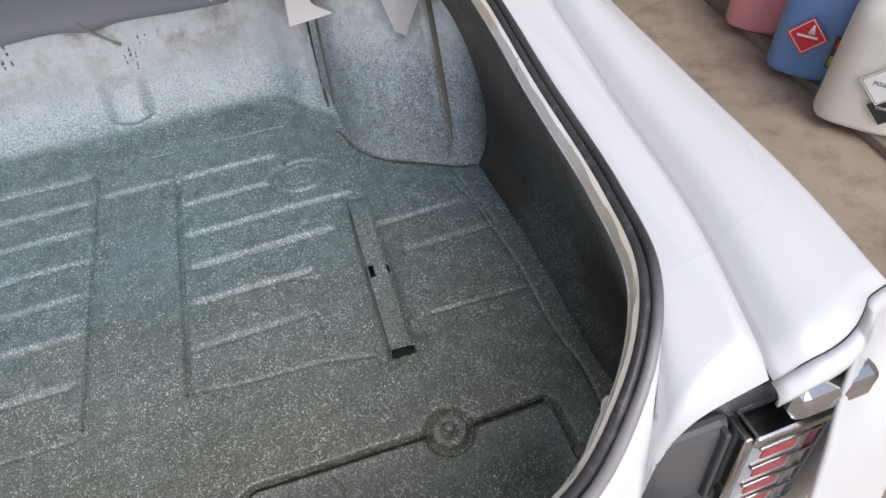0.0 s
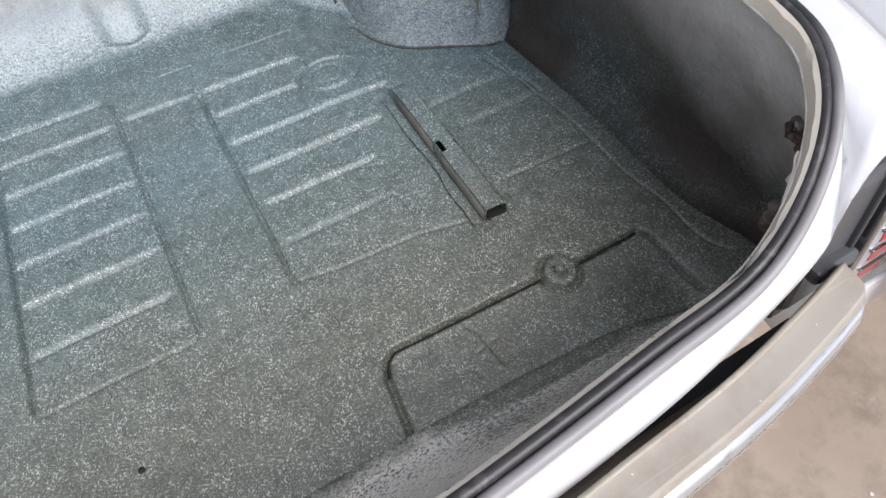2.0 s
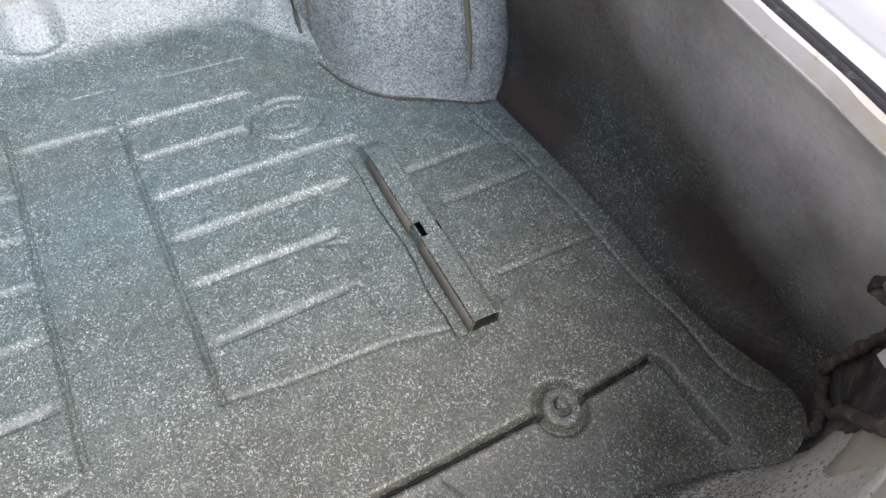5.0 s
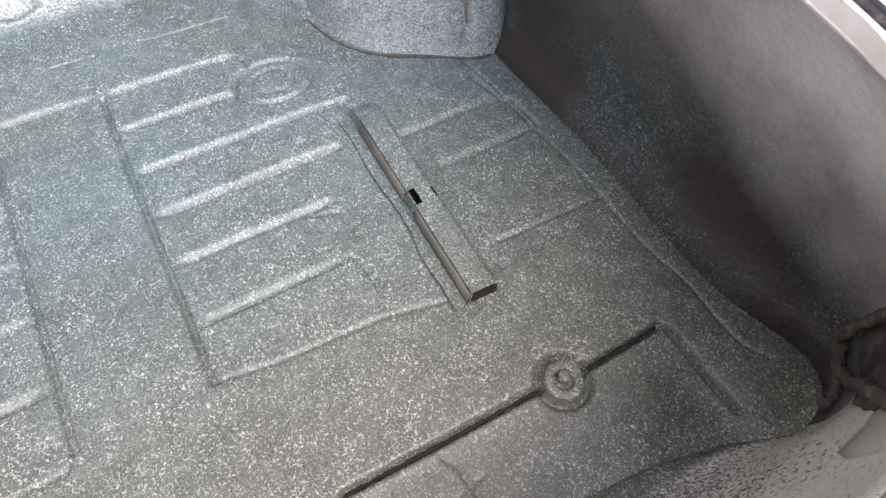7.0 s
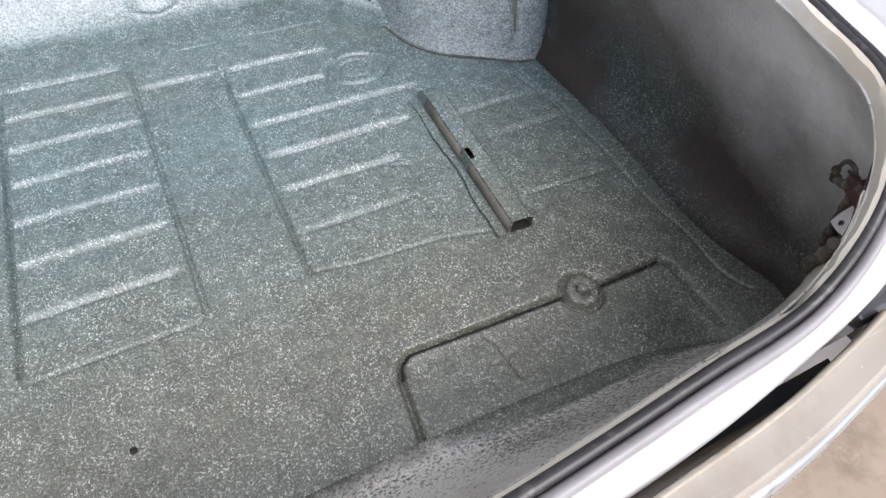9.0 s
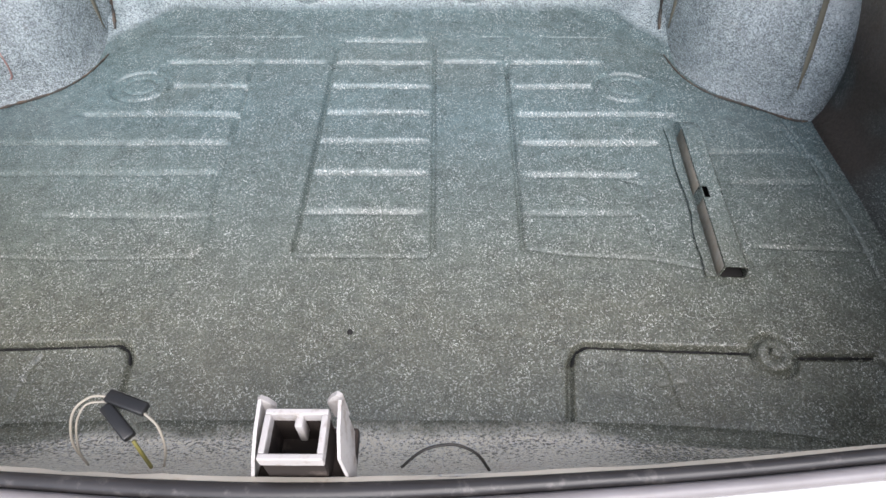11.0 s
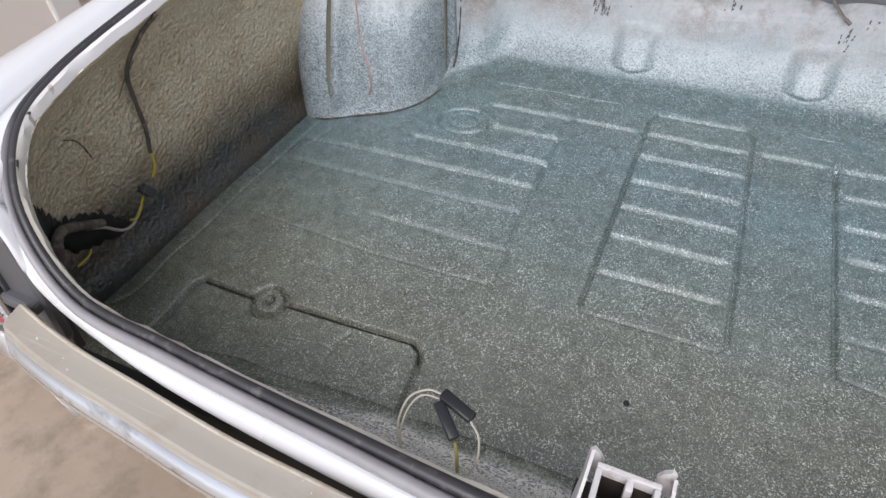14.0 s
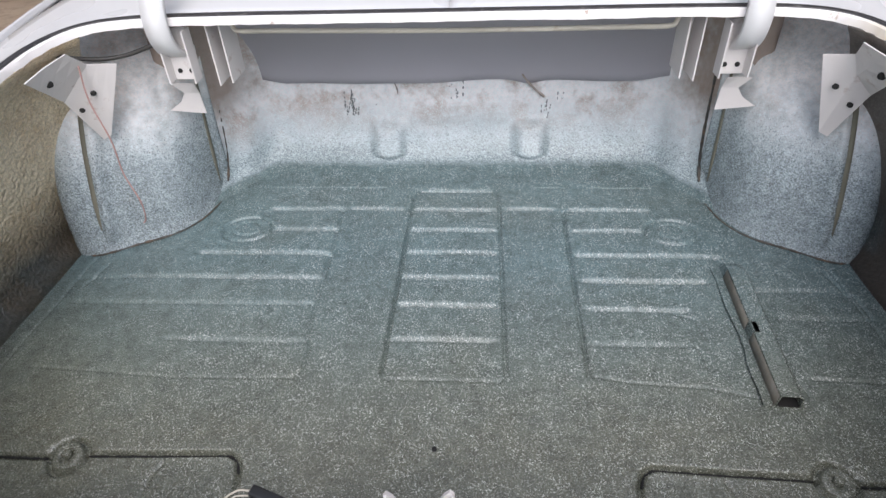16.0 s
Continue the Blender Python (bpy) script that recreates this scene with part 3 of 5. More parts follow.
def build_floor():
    nx, ny = 900, 820
    X, Y = np.meshgrid(np.linspace(-.84, .84, nx), np.linspace(-.275, .70, ny))
    Z = np.full_like(X, TF)

    def dist(pts):
        d = np.full_like(X, 9.0)
        for (x0, y0), (x1, y1) in zip(pts[:-1], pts[1:]):
            dx, dy = x1 - x0, y1 - y0
            u = np.clip(((X - x0) * dx + (Y - y0) * dy) / (dx * dx + dy * dy + 1e-12), 0, 1)
            d = np.minimum(d, np.hypot(X - x0 - u * dx, Y - y0 - u * dy))
        return d

    def groove(pts, width, depth):
        nonlocal Z
        Z = Z - depth * np.exp(-(dist(pts) / width) ** 2)

    def rung(x0, x1, y, depth=.0150, rise=0.0):
        """A pressed channel with a steep near wall and a wide far wall."""
        nonlocal Z
        yy = y + rise * (X - x0) / (x1 - x0)
        ends = 1 / (1 + np.exp(-(X - x0) / .004)) / (1 + np.exp((X - x1) / .004))
        v = Y - yy
        Z = Z - depth * ends * np.where(v < 0, np.exp(-(v / .0022) ** 2), np.exp(-(np.maximum(0, v - .0030) / .0068) ** 2))

    for y, depth in ((.560, .015), (.483, .015), (.404, .015), (.325, .014), (.246, .011), (.158, .007)):
        rung(-.093, .090, y, depth)
    groove([(-.103, .090), (-.100, .615), (-.086, .640), (.084, .640), (.098, .622), (.103, .090)], .0034, .0085)
    rung(-.083, .081, .640, .007)
    groove([(-.103, .088), (-.094, .073), (.094, .073), (.103, .088)], .0036, .0020)
    groove([(-.103, .09), (-.101, .50)], .0032, .004)
    for s in (-1, 1):
        a, b = (-.238, -.119) if s < 0 else (.116, .224)
        rung(a, b, .563)
        # fine lines that run on to the bulkhead
        groove([(s * .250, .590), (s * .250, .680)], .0026, .0018)
        groove([(s * .355, .590), (s * .358, .690)], .0026, .0016)
        for x1, y, deep in ((.425, .561, .015), (.398, .481, .015), (.535, .397, .013 if s > 0 else .012)):
            rung(*sorted((s * .252, s * x1)), y, deep)
        groove([(s * .425, .561), (s * .438, .552), (s * .440, .532)], .0036, .006)
        if s < 0:
            groove([(-.259, .560), (-.253, .390), (-.250, .240), (-.246, .165), (-.237, .145), (-.237, .092), (-.252, .073)], .0036, .0055)
            groove([(-.252, .073), (-.32, .070), (-.45, .067), (-.71, .082)], .0034, .0018)
            rung(-.66, -.255, .320, .009)
            rung(-.72, -.252, .240, .005, .006)
            rung(-.50, -.246, .150, .005)
            rung(-.76, -.66, .312, .004)
        else:
            groove([(.240, .560), (.238, .320), (.2375, .090)], .0034, .0085)
            rung(.254, .487, .320, .011)
            rung(.254, .440, .242, .0065)
            rung(.252, .415, .157, .004)
            groove([(.2375, .090), (.30, .080), (.42, .071), (.49, .055)], .0036, .0020)
            groove([(.426, .160), (.432, .137), (.434, .095)], .0036, .0038)
            groove([(.408, .238), (.440, .226), (.446, .180)], .0036, .0030)
            rung(.551, .716, .300, .006)
            rung(.584, .738, .226, .005)
            groove([(.588, .094), (.735, .088)], .0036, .0038)
            groove([(.546, .305), (.556, .120), (.570, .060)], .0032, .0030)
            groove([(.716, .300), (.738, .290), (.742, .230)], .0036, .0030)
        # oval pressing near the wheelhouse
        e = np.hypot((X - s * .458) / .055, (Y - .485) / .044)
        Z = Z - .0065 * np.exp(-((e - 1) / .075) ** 2) - .0030 * np.exp(-((e - .55) / .08) ** 2)
        # pocket by the rear panel with its round boss
        groove([(s * .688, -.20), (s * .687, -.10), (s * .678, -.086), (s * .577, -.086)], .0036, .012)
        groove([(s * .52, -.080), (s * .305, -.072), (s * .290, -.080), (s * .282, -.10), (s * .272, -.185)], .0038, .013)
        groove([(s * .400, -.090), (s * .408, -.105), (s * .412, -.155)], .0035, .0036)
        groove([(s * .390, -.128), (s * .425, -.122)], .003, .0020)
        r = np.hypot(X - s * .548, Y + .085)
        Z = Z - .011 * np.exp(-((r - .027) / .0042) ** 2) + .003 * (r < .022) * (r > .011) - .003 * (r < .010)
        pocket = 1 / (1 + np.exp(-(s * X - .285) / .004)) / (1 + np.exp((Y + .083) / .004)) / (1 + np.exp((s * X - .685) / .004))
        Z = Z - .004 * pocket
        # edge bead along the quarter panel
        seam = [(.722, .400), (.731, .330), (.732, .245), (.739, .129), (.736, .008), (.744, -.061), (.741, -.137), (.758, -.180)]
        groove([(s * x + (.022 if s < 0 else 0) * -1, y + .002 * math.sin(y * 90)) for x, y in spline([(*q, 0) for q in seam], 6)[:, :2]], .0024, .0026)
        groove([(s * .7135, .36), (s * .728, .29)], .004, .003)
    edge = np.clip((np.abs(X) - .755) / .05, 0, 1)
    Z = Z - .004 * edge ** 2
    # sheet metal is never quite flat
    Z = Z + .0012 * np.sin(X * 9 + 1.3) * np.sin(Y * 11) + .0006 * np.sin(X * 31 + Y * 17)
    hump = np.exp(-((np.abs(X) - .50) / .16) ** 2) * np.exp(-((Y + .182) / .026) ** 2)
    dip = np.exp(-((np.abs(X) - .66) / .045) ** 2) * np.exp(-((Y + .175) / .05) ** 2)
    Z = Z + .007 * hump - .012 * dip
    me = bpy.data.meshes.new("boot_floor")
    idx = np.arange(nx * ny).reshape(ny, nx)
    quads = np.stack([idx[:-1, :-1], idx[:-1, 1:], idx[1:, 1:], idx[1:, :-1]], -1).reshape(-1, 4)
    me.from_pydata(np.stack([X, Y, Z], -1).reshape(-1, 3).tolist(), [], quads.tolist())
    me.materials.append(M_FLOOR)
    for p in me.polygons:
        p.use_smooth = True
    ob = new("boot_floor", me)
    ob.parent = car
    tagged(ob, "pressed steel boot floor in grey-green spatter paint")


build_floor()

# lower edge of the inner walls, matching the loop control by control
LOW = [(0, -.178, .4515), (.25, -.178, .4515), (.42, -.184, .4515), (.54, -.194, .4525), (.63, -.216, .4545), (.715, -.246, .456),
       (.790, -.222, .450), (.790, -.08, .442), (.785, .10, .438), (.785, .25, .438), (.785, .40, .438), (.80, .55, .44)]
LOW_R = LOW[:5] + [(.725, -.248, .456), (.793, -.205, .447), (.764, -.08, .443), (.764, .08, .440), (.766, .22, .438), (.770, .40, .438), (.79, .55, .44)]


def inner_wall(side, c0, c1, bulge):
    """A wall between floor and flange; bulge: how far it swells outward."""
    low = spline(LOW_R if side > 0 else LOW, 10)[c0 * 10:c1 * 10 + 1]
    LOOP, OUT = SIDES[side]
    rows = []
    for i, p in enumerate(low):
        k = c0 * 10 + i
        top = LOOP[k] - OUT[k] * .0265 * wide(LOOP[k]) + np.array((0, 0, -.011))
        u_loc = k / 10
        row = []
        for u in np.linspace(0, 1, 16):
            w = bulge(u_loc) * (1 - abs(2 * u - 1) ** 5)
            q = lerp(p, top, u) + OUT[k] * w
            if c1 <= 5:                          # the rear panel sweeps up out of the floor
                q[2] = lerp(p[2], top[2], u ** (1.7 - .5 * max(0, u_loc - 3) / 2))
            row.append((side * q[0], q[1], q[2]))
        rows.append(row)
    return grid_bm(rows, thick=.002)


for side in (1, -1):
    part("rear_inner_panel", inner_wall(side, 0, 5, lambda k: .010 + .026 * max(0, k - 3) / 2), M_REAR, car, "cream primed rear panel with sparse dark spatter")
    part("quarter_inner_panel", inner_wall(side, 5, 11, lambda k: .036 + .024 * min(1, (k - 5) / 2)), M_QR if side > 0 else M_QL, car,
         "dark stippled inner quarter panel" if side > 0 else "tan stippled inner quarter panel, darker low down")

# bulkhead behind the seat
BULK = spline([(.655, .4495), (.70, .4515), (.735, .458), (.765, .478), (.79, .515), (.806, .56), (.818, .63), (.826, .70), (.83, .80), (.83, .90)], 6)
rows = []
for x in np.linspace(-.62, .62, 125):
    row = []
    for y, z in BULK:
        back = .16 * np.clip((abs(x) - .44) / .13, 0, 1.15) ** 2
        up = np.clip((z - .47) / .05, 0, 1)
        q = y - back + .004 * math.sin(x * 14) * up
        for bx in (-.175, .175):      # two pressed pockets low down
            e = max(abs(x - bx) / .035, abs(z - .516) / .034 - .25 * (1 - abs(x - bx) / .035) * (z < .516))
            q -= .024 / (1 + math.exp((e - 1) / .055))
        e = max(abs(x) / .10, abs(z - .575) / .022)
        q -= .004 / (1 + math.exp((e - 1) / .12))
        e = max(abs(abs(x) - .512) / .017, abs(z - .53) / .075)       # upright pressed strip beside each wheelhouse
        q -= .016 / (1 + math.exp((e - 1) / .08))
        row.append((x, q, z - .006 * min(1, back / .03) * max(0, 1 - (z - .4495) / .006)))
    rows.append(row)
part("bulkhead", grid_bm(rows, thick=.002), M_BULK, car, "bulkhead with pale spatter paint fading into white primer")

rng_ = random.Random(11)


def bulk_y(z):
    return float(np.interp(z, BULK[:, 1], BULK[:, 0]))


for cx, n, base_z in ((-.262, 13, .585), (-.20, 10, .585), (-.075, 3, .60), (-.03, 4, .60), (.01, 3, .60), (.20, 4, .575), (.24, 3, .60)):
    for _ in range(n):
        x, foot, lift = cx + rng_.uniform(-.024, .024), base_z + rng_.uniform(-.02, .012), rng_.uniform(.012, .045)
        lean = rng_.uniform(-.1, .35)
        gap = 0
        while gap < lift:              # each run is a broken string of small drops
            step = rng_.uniform(.003, .009)
            z = foot + gap
            pts = [(x + lean * (z + dz - foot), bulk_y(z + dz) + .0004, z + dz) for dz in (0, step * .5, step)]
            part("paint_run", tube_bm(pts, rng_.uniform(.0008, .0018), 5, 2, .6, rng_.randrange(99)), M_RUN, car)
            gap += step * rng_.uniform(1.2, 2.4)
# two thin brown tubes just below the hem
for pts, r in (([(.150, .808, .668), (.166, .806, .648), (.186, .806, .628), (.205, .808, .612)], .0030), ([(-.155, .812, .650), (-.150, .811, .636), (-.148, .810, .622)], .0016)):
    part("brown_strip", tube_bm(pts, r, 8, 6, .3, 4), M_BROWN_STRIP, car, "thin brown strip below the cloth")

# wheelhouses: the rear of each inner arch rising from the floor
BASE = spline([(.553, .80), (.556, .70), (.562, .62), (.582, .53), (.622, .472), (.69, .43), (.755, .392), (.80, .40), (.83, .45)], 8)
LIFT = spline([(0, .430), (.004, .47), (.012, .53), (.030, .60), (.055, .67), (.095, .74), (.15, .80), (.23, .85), (.33, .88)], 4)


def tub_point(side, u, d, z, off=0.0):
    i = np.arange(len(BASE)) / (len(BASE) - 1)
    x, y = float(np.interp(u, i, BASE[:, 0])), float(np.interp(u, i, BASE[:, 1]))
    foot = .012 * max(0, 1 - (z - .43) / .05) ** 2
    outer = .012 * math.exp(-((u - bead_u(z)) / .016) ** 2) * (z > .47) * (z < .80)
    inner = .010 * math.exp(-((u - .20) / .022) ** 2) * (z > .50)
    fwd = d * (0.25 + 0.75 * min(1, max(0, (u - .15) / .3)))
    x, y = x + d * .10 - inner - foot * .6, y + fwd - outer - foot
    if u < .4:
        x -= off
    else:
        y -= off
    return (side * x, y, z)


def bead_u(z):
    return .660 + .018 * ((.80 - z) / .3) ** 2


def tub_strip(side, centre, half, z0, z1, off):
    """A narrow strip lying on the wheelhouse."""
    rows = []
    for d, z in zip(np.interp(np.linspace(z0, z1, 16), LIFT[:, 1], LIFT[:, 0]), np.linspace(z0, z1, 16)):
        n = half * min(1, .25 + 4 * (z - z0) / (z1 - z0), .25 + 4 * (z1 - z) / (z1 - z0))
        rows.append([tub_point(side, centre(z) + w, d, z, off) for w in (-n, 0, n)])
    return grid_bm(rows, thick=.001)


for side in (1, -1):
    rows = [[tub_point(side, u, d, z) for d, z in LIFT] for u in np.linspace(0, 1, 110)]
    tub = part("wheelhouse", grid_bm(rows, thick=.002), M_TUB, car, "inner wheelhouse in pale spatter paint")
    part("seam", tub_strip(side, lambda z: bead_u(z) + .026, .008, .50, .79, .0012 if side > 0 else .0034), M_SEAM, tub, "olive seam of sealer beside the bead")
    part("seam", tub_strip(side, lambda z: .245 + .02 * (.75 - z), .008, .49, .78, .0012 if side > 0 else .0034), M_SEAM, tub, "olive seam of sealer beside the bead")

# thin dark tubes laid along the creases of each wheelhouse
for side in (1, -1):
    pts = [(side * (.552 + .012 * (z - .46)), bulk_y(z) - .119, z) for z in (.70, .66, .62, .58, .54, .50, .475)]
    part("crease", tube_bm(pts, .0034, 8, 4, .35, 6), M_CREASE, car, "dark line along the crease of bulkhead and wheelhouse")
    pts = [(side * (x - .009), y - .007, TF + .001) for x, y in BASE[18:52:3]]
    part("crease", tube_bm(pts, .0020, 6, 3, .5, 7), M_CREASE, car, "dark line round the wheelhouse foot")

# floor bracket: a hat channel welded to the floor, with a notch and a hole half way
B_AXIS = Matrix.Translation((.5265, .036, TF)) @ Matrix.Rotation(radians(-2.5), 4, "Z")
B_SEC = [(-.036, .0052), (-.0195, .0052), (-.0172, .0300), (-.0075, .0308), (.0040, .0308), (.0110, .0304), (.0178, .0240), (.0192, .0030), (.032, .0030)]


def floor_bracket():
    ys = [0, .03, .06, .09, .118, .133, .1365, .146, .1545, .1580, .185, .22, .26, .295, .318, .330]
    bm = bmesh.new()
    vs = []
    for n, y in enumerate(ys):
        k = .90 if y < .30 else (.72 if y < .325 else .40)
        row = []
        for x, z in B_SEC:
            if x < -.03:                         # torn outer edge of the flange
                x += .0014 * math.sin(n * 2.1) + (.004 if 4 <= n <= 9 else 0)
                z += .0012 * math.sin(n * 1.3)
            row.append(bm.verts.new(B_AXIS @ Vector((x, y, z * k))))
        vs.append(row)
    for i in range(len(ys) - 1):
        for j in range(len(B_SEC) - 1):
            if (j == 2 and 5 <= i <= 8) or (j == 5 and i in (6, 7)) or (j == 7 and i > 1):
                continue
            bm.faces.new((vs[i][j], vs[i][j + 1], vs[i + 1][j + 1], vs[i + 1][j]))
    bmesh.ops.recalc_face_normals(bm, faces=bm.faces)
    bmesh.ops.solidify(bm, geom=bm.faces[:], thickness=.0016)
    bmesh.ops.recalc_face_normals(bm, faces=bm.faces)
    return bm


bracket = soft_edges(part("floor_bracket", floor_bracket(), M_FLOOR, car, "spatter-painted hat-section steel bracket with an open end"))
# black slab on the floor paints in the shade under the bracket
rows = [[B_AXIS @ Vector((x, y, z)) for x, z in ((-.0160, .001), (-.0158, .004), (.0158, .004), (.0160, .001))] for y in (.002, .08, .16, .24, .29)]
part("inside_shade", grid_bm(rows, closed_v=True, caps=True), M_BLACK, bracket, "black slab standing for the shade inside the bracket", False)
rows = [[B_AXIS @ Vector((x - .0012, y, z)) for x, z in ((-.0196, .0045), (-.0186, .013), (-.0176, .0262))] for y in (.001, .06, .12, .132)]
part("side_web", grid_bm(rows, thick=.0006), M_WEB, bracket, "thinly coated brownish side of the bracket")
rows = [[B_AXIS @ Vector((x - .0012, y, z)) for x, z in ((-.0196, .0045), (-.0186, .013), (-.0176, .0262))] for y in (.159, .20, .25, .295)]
part("side_web", grid_bm(rows, thick=.0006), M_WEB, bracket, "thinly coated brownish side of the bracket")
for s in (-1, 1):
    for pts in ([(.676, -.086), (.650, -.086), (.620, -.086), (.580, -.086)], [(.520, -.080), (.46, -.078), (.39, -.076), (.315, -.0725), (.300, -.075), (.290, -.085), (.285, -.100)]):
        # a black tube lies in the pressed groove
        part("floor_seam", tube_bm([(s * x, y, TF - .0090) for x, y in pts], .0018, 6, 9, .5, 3), M_BLACK, car, "black line in the groove round the rear floor pocket")
    part("floor_bolt", cyl_bm(.0075, .006, TF - .004, TF + .005, 12, Matrix.Translation((s * .549, -.083, 0)), .001), M_FLOOR, car)
part("drain_plug", cyl_bm(.0042, .0036, TF - .004, TF + .0016, 12, Matrix.Translation((-.004, -.054, 0))), M_BLACK, car, "small dark plug in the floor")

# grey cloth hanging over the seat-back opening, with a wavy lower hem
rows = []
for x in np.linspace(-.555, .555, 90):
    hem = .652 + .002 * math.sin(x * 7 + .6) + .001 * math.sin(x * 19) + .018 * max(0, abs(x) - .42) / .1 - .009 * math.exp(-((x - .165) / .03) ** 2)
    row = []
    for u in np.linspace(0, 1, 14):
        fold = .008 * math.sin(x * 11 + u * 4) * (1 - u) + .003 * math.sin(x * 31 - u * 7)
        row.append((x, .806 - .05 * u * u + fold * .7, lerp(hem, .875, u)))
    rows.append(row)
part("trim_cloth", grid_bm(rows, thick=.003), M_CLOTH, car, "grey cloth trim hanging behind the opening")

# ---- outer skin ----
CREASE = [(.724, -.289, .785), (.752, -.15, .803), (.768, 0, .815), (.783, .15, .833), (.798, .30, .852), (.815, .5, .872), (.83, .75, .89), (.84, 1.40, .91)]
EDGE = [(.842, -.258, .795), (.850, -.15, .806), (.852, 0, .816), (.853, .15, .827), (.855, .30, .838), (.857, .50, .848), (.858, .75, .855), (.858, 1.40, .87)]


def wing_rise(u):
    """Height of the wing's top over the line from its crease to its outer edge."""
    k = min(1, u / .22)
    return (.011 * k * k * (3 - 2 * k) + .007 * math.sin(math.pi * u)) * (1 - u ** 3) - .003 * math.exp(-(u / .06) ** 2)


def fender(side):
    rows = []
    for a, b in zip(spline(CREASE, 6), spline(EDGE, 6)):
        row = []
        for u in np.linspace(0, 1, 17):
            q = lerp(a, b, u)
            q[1] -= .012 * math.sin(math.pi * min(1, u * 1.3)) * max(0, 1 - (a[1] + .289) / .05)
            q[2] += wing_rise(u)
            row.append(q)
        for dx, dz in ((.005, -.004), (.009, -.013), (.011, -.03), (.014, -.10), (.016, -.2), (.012, -.32), (-.002, -.47), (-.012, -.52)):
            row.append(b + np.array((dx, 0, dz)))
        w = min(1, max(0, (-.05 - a[1]) / .2))
        rows.append([(side * p[0], p[1] - w * .26 * max(0, .795 - max(p[2], .58)), p[2]) for p in row])
    return grid_bm(rows, thick=.0015)


TRAIL = [(0, -.357, .632), (.25, -.347, .633), (.43, -.336, .640), (.555, -.320, .655), (.622, -.308, .682), (.643, -.297, .735), (.668, -.291, .768), (.722, -.288, .783)]


def deck(side):
    """From the seal out to the rear trailing edge and the fender crease."""
    LOOP, OUT = SIDES[side]
    rows = []
    trail = spline(TRAIL, 10)                    # loop controls 0..7
    crease = spline(CREASE, 10)
    side_y = [p[1] for p in crease]
    for k in range(0, 151):
        s = LOOP[k] + np.array((0, 0, -.004))
        if k <= 70:
            o = trail[k]
        else:
            y = min(1.0, -.285 + (k - 70) / 80 * 1.285)
            o = np.array([np.interp(y, side_y, crease[:, n]) for n in range(3)])
            if k > 110:
                o = lerp(o, (max(0, (150 - k) / 40) * .80, .80, .955), min(1, (k - 110) / 12))
        row = [s - np.array((0, 0, .01)) - OUT[k] * .002]
        for u in np.linspace(0, 1, 9):
            q = lerp(s, o, u)
            q[2] += .006 * math.sin(math.pi * u) * (1 if k < 45 else .3)
            row.append(q)
        if k <= 70:                              # folds down behind the bumper and round the lamp
            f = min(1, max(0, (k - 40) / 14))
            for (ay, az), (by, bz) in (((.002, -.006), (.004, -.001)), ((.006, -.013), (.010, -.002)), ((.020, -.016), (.016, -.003)), ((.034, -.018), (.022, -.004))):
                row.append(o + np.array((0, ay * (1 - f) + by * f, az * (1 - f) + bz * f)))
        else:
            row += [o + np.array((0, 0, -.002 * n)) for n in range(1, 5)]
        rows.append([(side * p[0], p[1], p[2]) for p in row])
    return grid_bm(rows, thick=.0012)


for side in (1, -1):
    part("rear_deck", deck(side), M_WHITE, car, "white painted panel round the boot opening")
    part("fender", fender(side), M_WHITE, car, "white painted rear wing")

# ---- bumper ----
BUMP = [(0, -.364, .648), (.25, -.358, .648), (.40, -.349, .647), (.52, -.339, .646), (.60, -.328, .645), (.645, -.319, .643), (.680, -.311, .640)]
BPATH = spline(mirror_x(BUMP[:0:-1]) + BUMP, 6)
BPROF = [(.002, -.050), (0, -.012), (.0005, -.001), (.0030, .0016), (.0060, .0004), (.0180, -.0004), (.0290, -.0016), (.0318, -.0034), (.0330, -.0080), (.0340, -.0100), (.0350, -.0112),
         (.0425, -.034), (.0440, -.038), (.0448, -.044), (.0435, -.056), (.035, -.078), (.02, -.082)]


def along_bumper(prof, lo=0, hi=None):
    rows = []
    for k in range(lo, len(BPATH) if hi is None else hi):
        p = BPATH[k]
        d = BPATH[min(k + 1, len(BPATH) - 1)] - BPATH[max(k - 1, 0)]
        o = np.cross(d, (0, 0, 1.0))
        o /= np.linalg.norm(o)
        end = max(0, abs(p[0]) - .655) / .025                     # the ends are cut back and pressed down
        dent = .0012 * math.sin(p[0] * 23) * math.sin(p[0] * 7 + 1)
        rows.append([p + o * (a * (1 - .12 * end) + dent) + np.array((math.copysign(.30 * a * end, -p[0]), 0, h * (1 - .25 * end) - .004 * end * end)) for a, h in prof])
    return rows


bumper = soft_edges(part("bumper", grid_bm(along_bumper(BPROF), closed_v=True, caps=True), M_BUMPER, car, "dull grey-beige rear bumper with a worn lower edge"), 25)
part("worn_strip", grid_bm(along_bumper([(.0352, -.0108), (.0432, -.0338), (.0440, -.0366), (.0415, -.0360), (.0335, -.0125)], 1, len(BPATH) - 1), closed_v=True, caps=True), M_WORN, bumper, "worn pale strip along the bumper edge")
part("inner_lip", grid_bm(along_bumper([(-.0006, -.003), (.0006, .0012), (.0028, .0026), (.0050, .0016), (.0040, -.001)], 1, len(BPATH) - 1), closed_v=True, caps=True), M_LIP, bumper, "pale rubbed inner lip")
# solid black block, put here so the gap looks shaded
part("bumper_gap_block", box_bm(-.61, .61, -.336, -.322, .36, .612), M_BLACK, car, "black block standing for the dark gap behind the bumper", False)


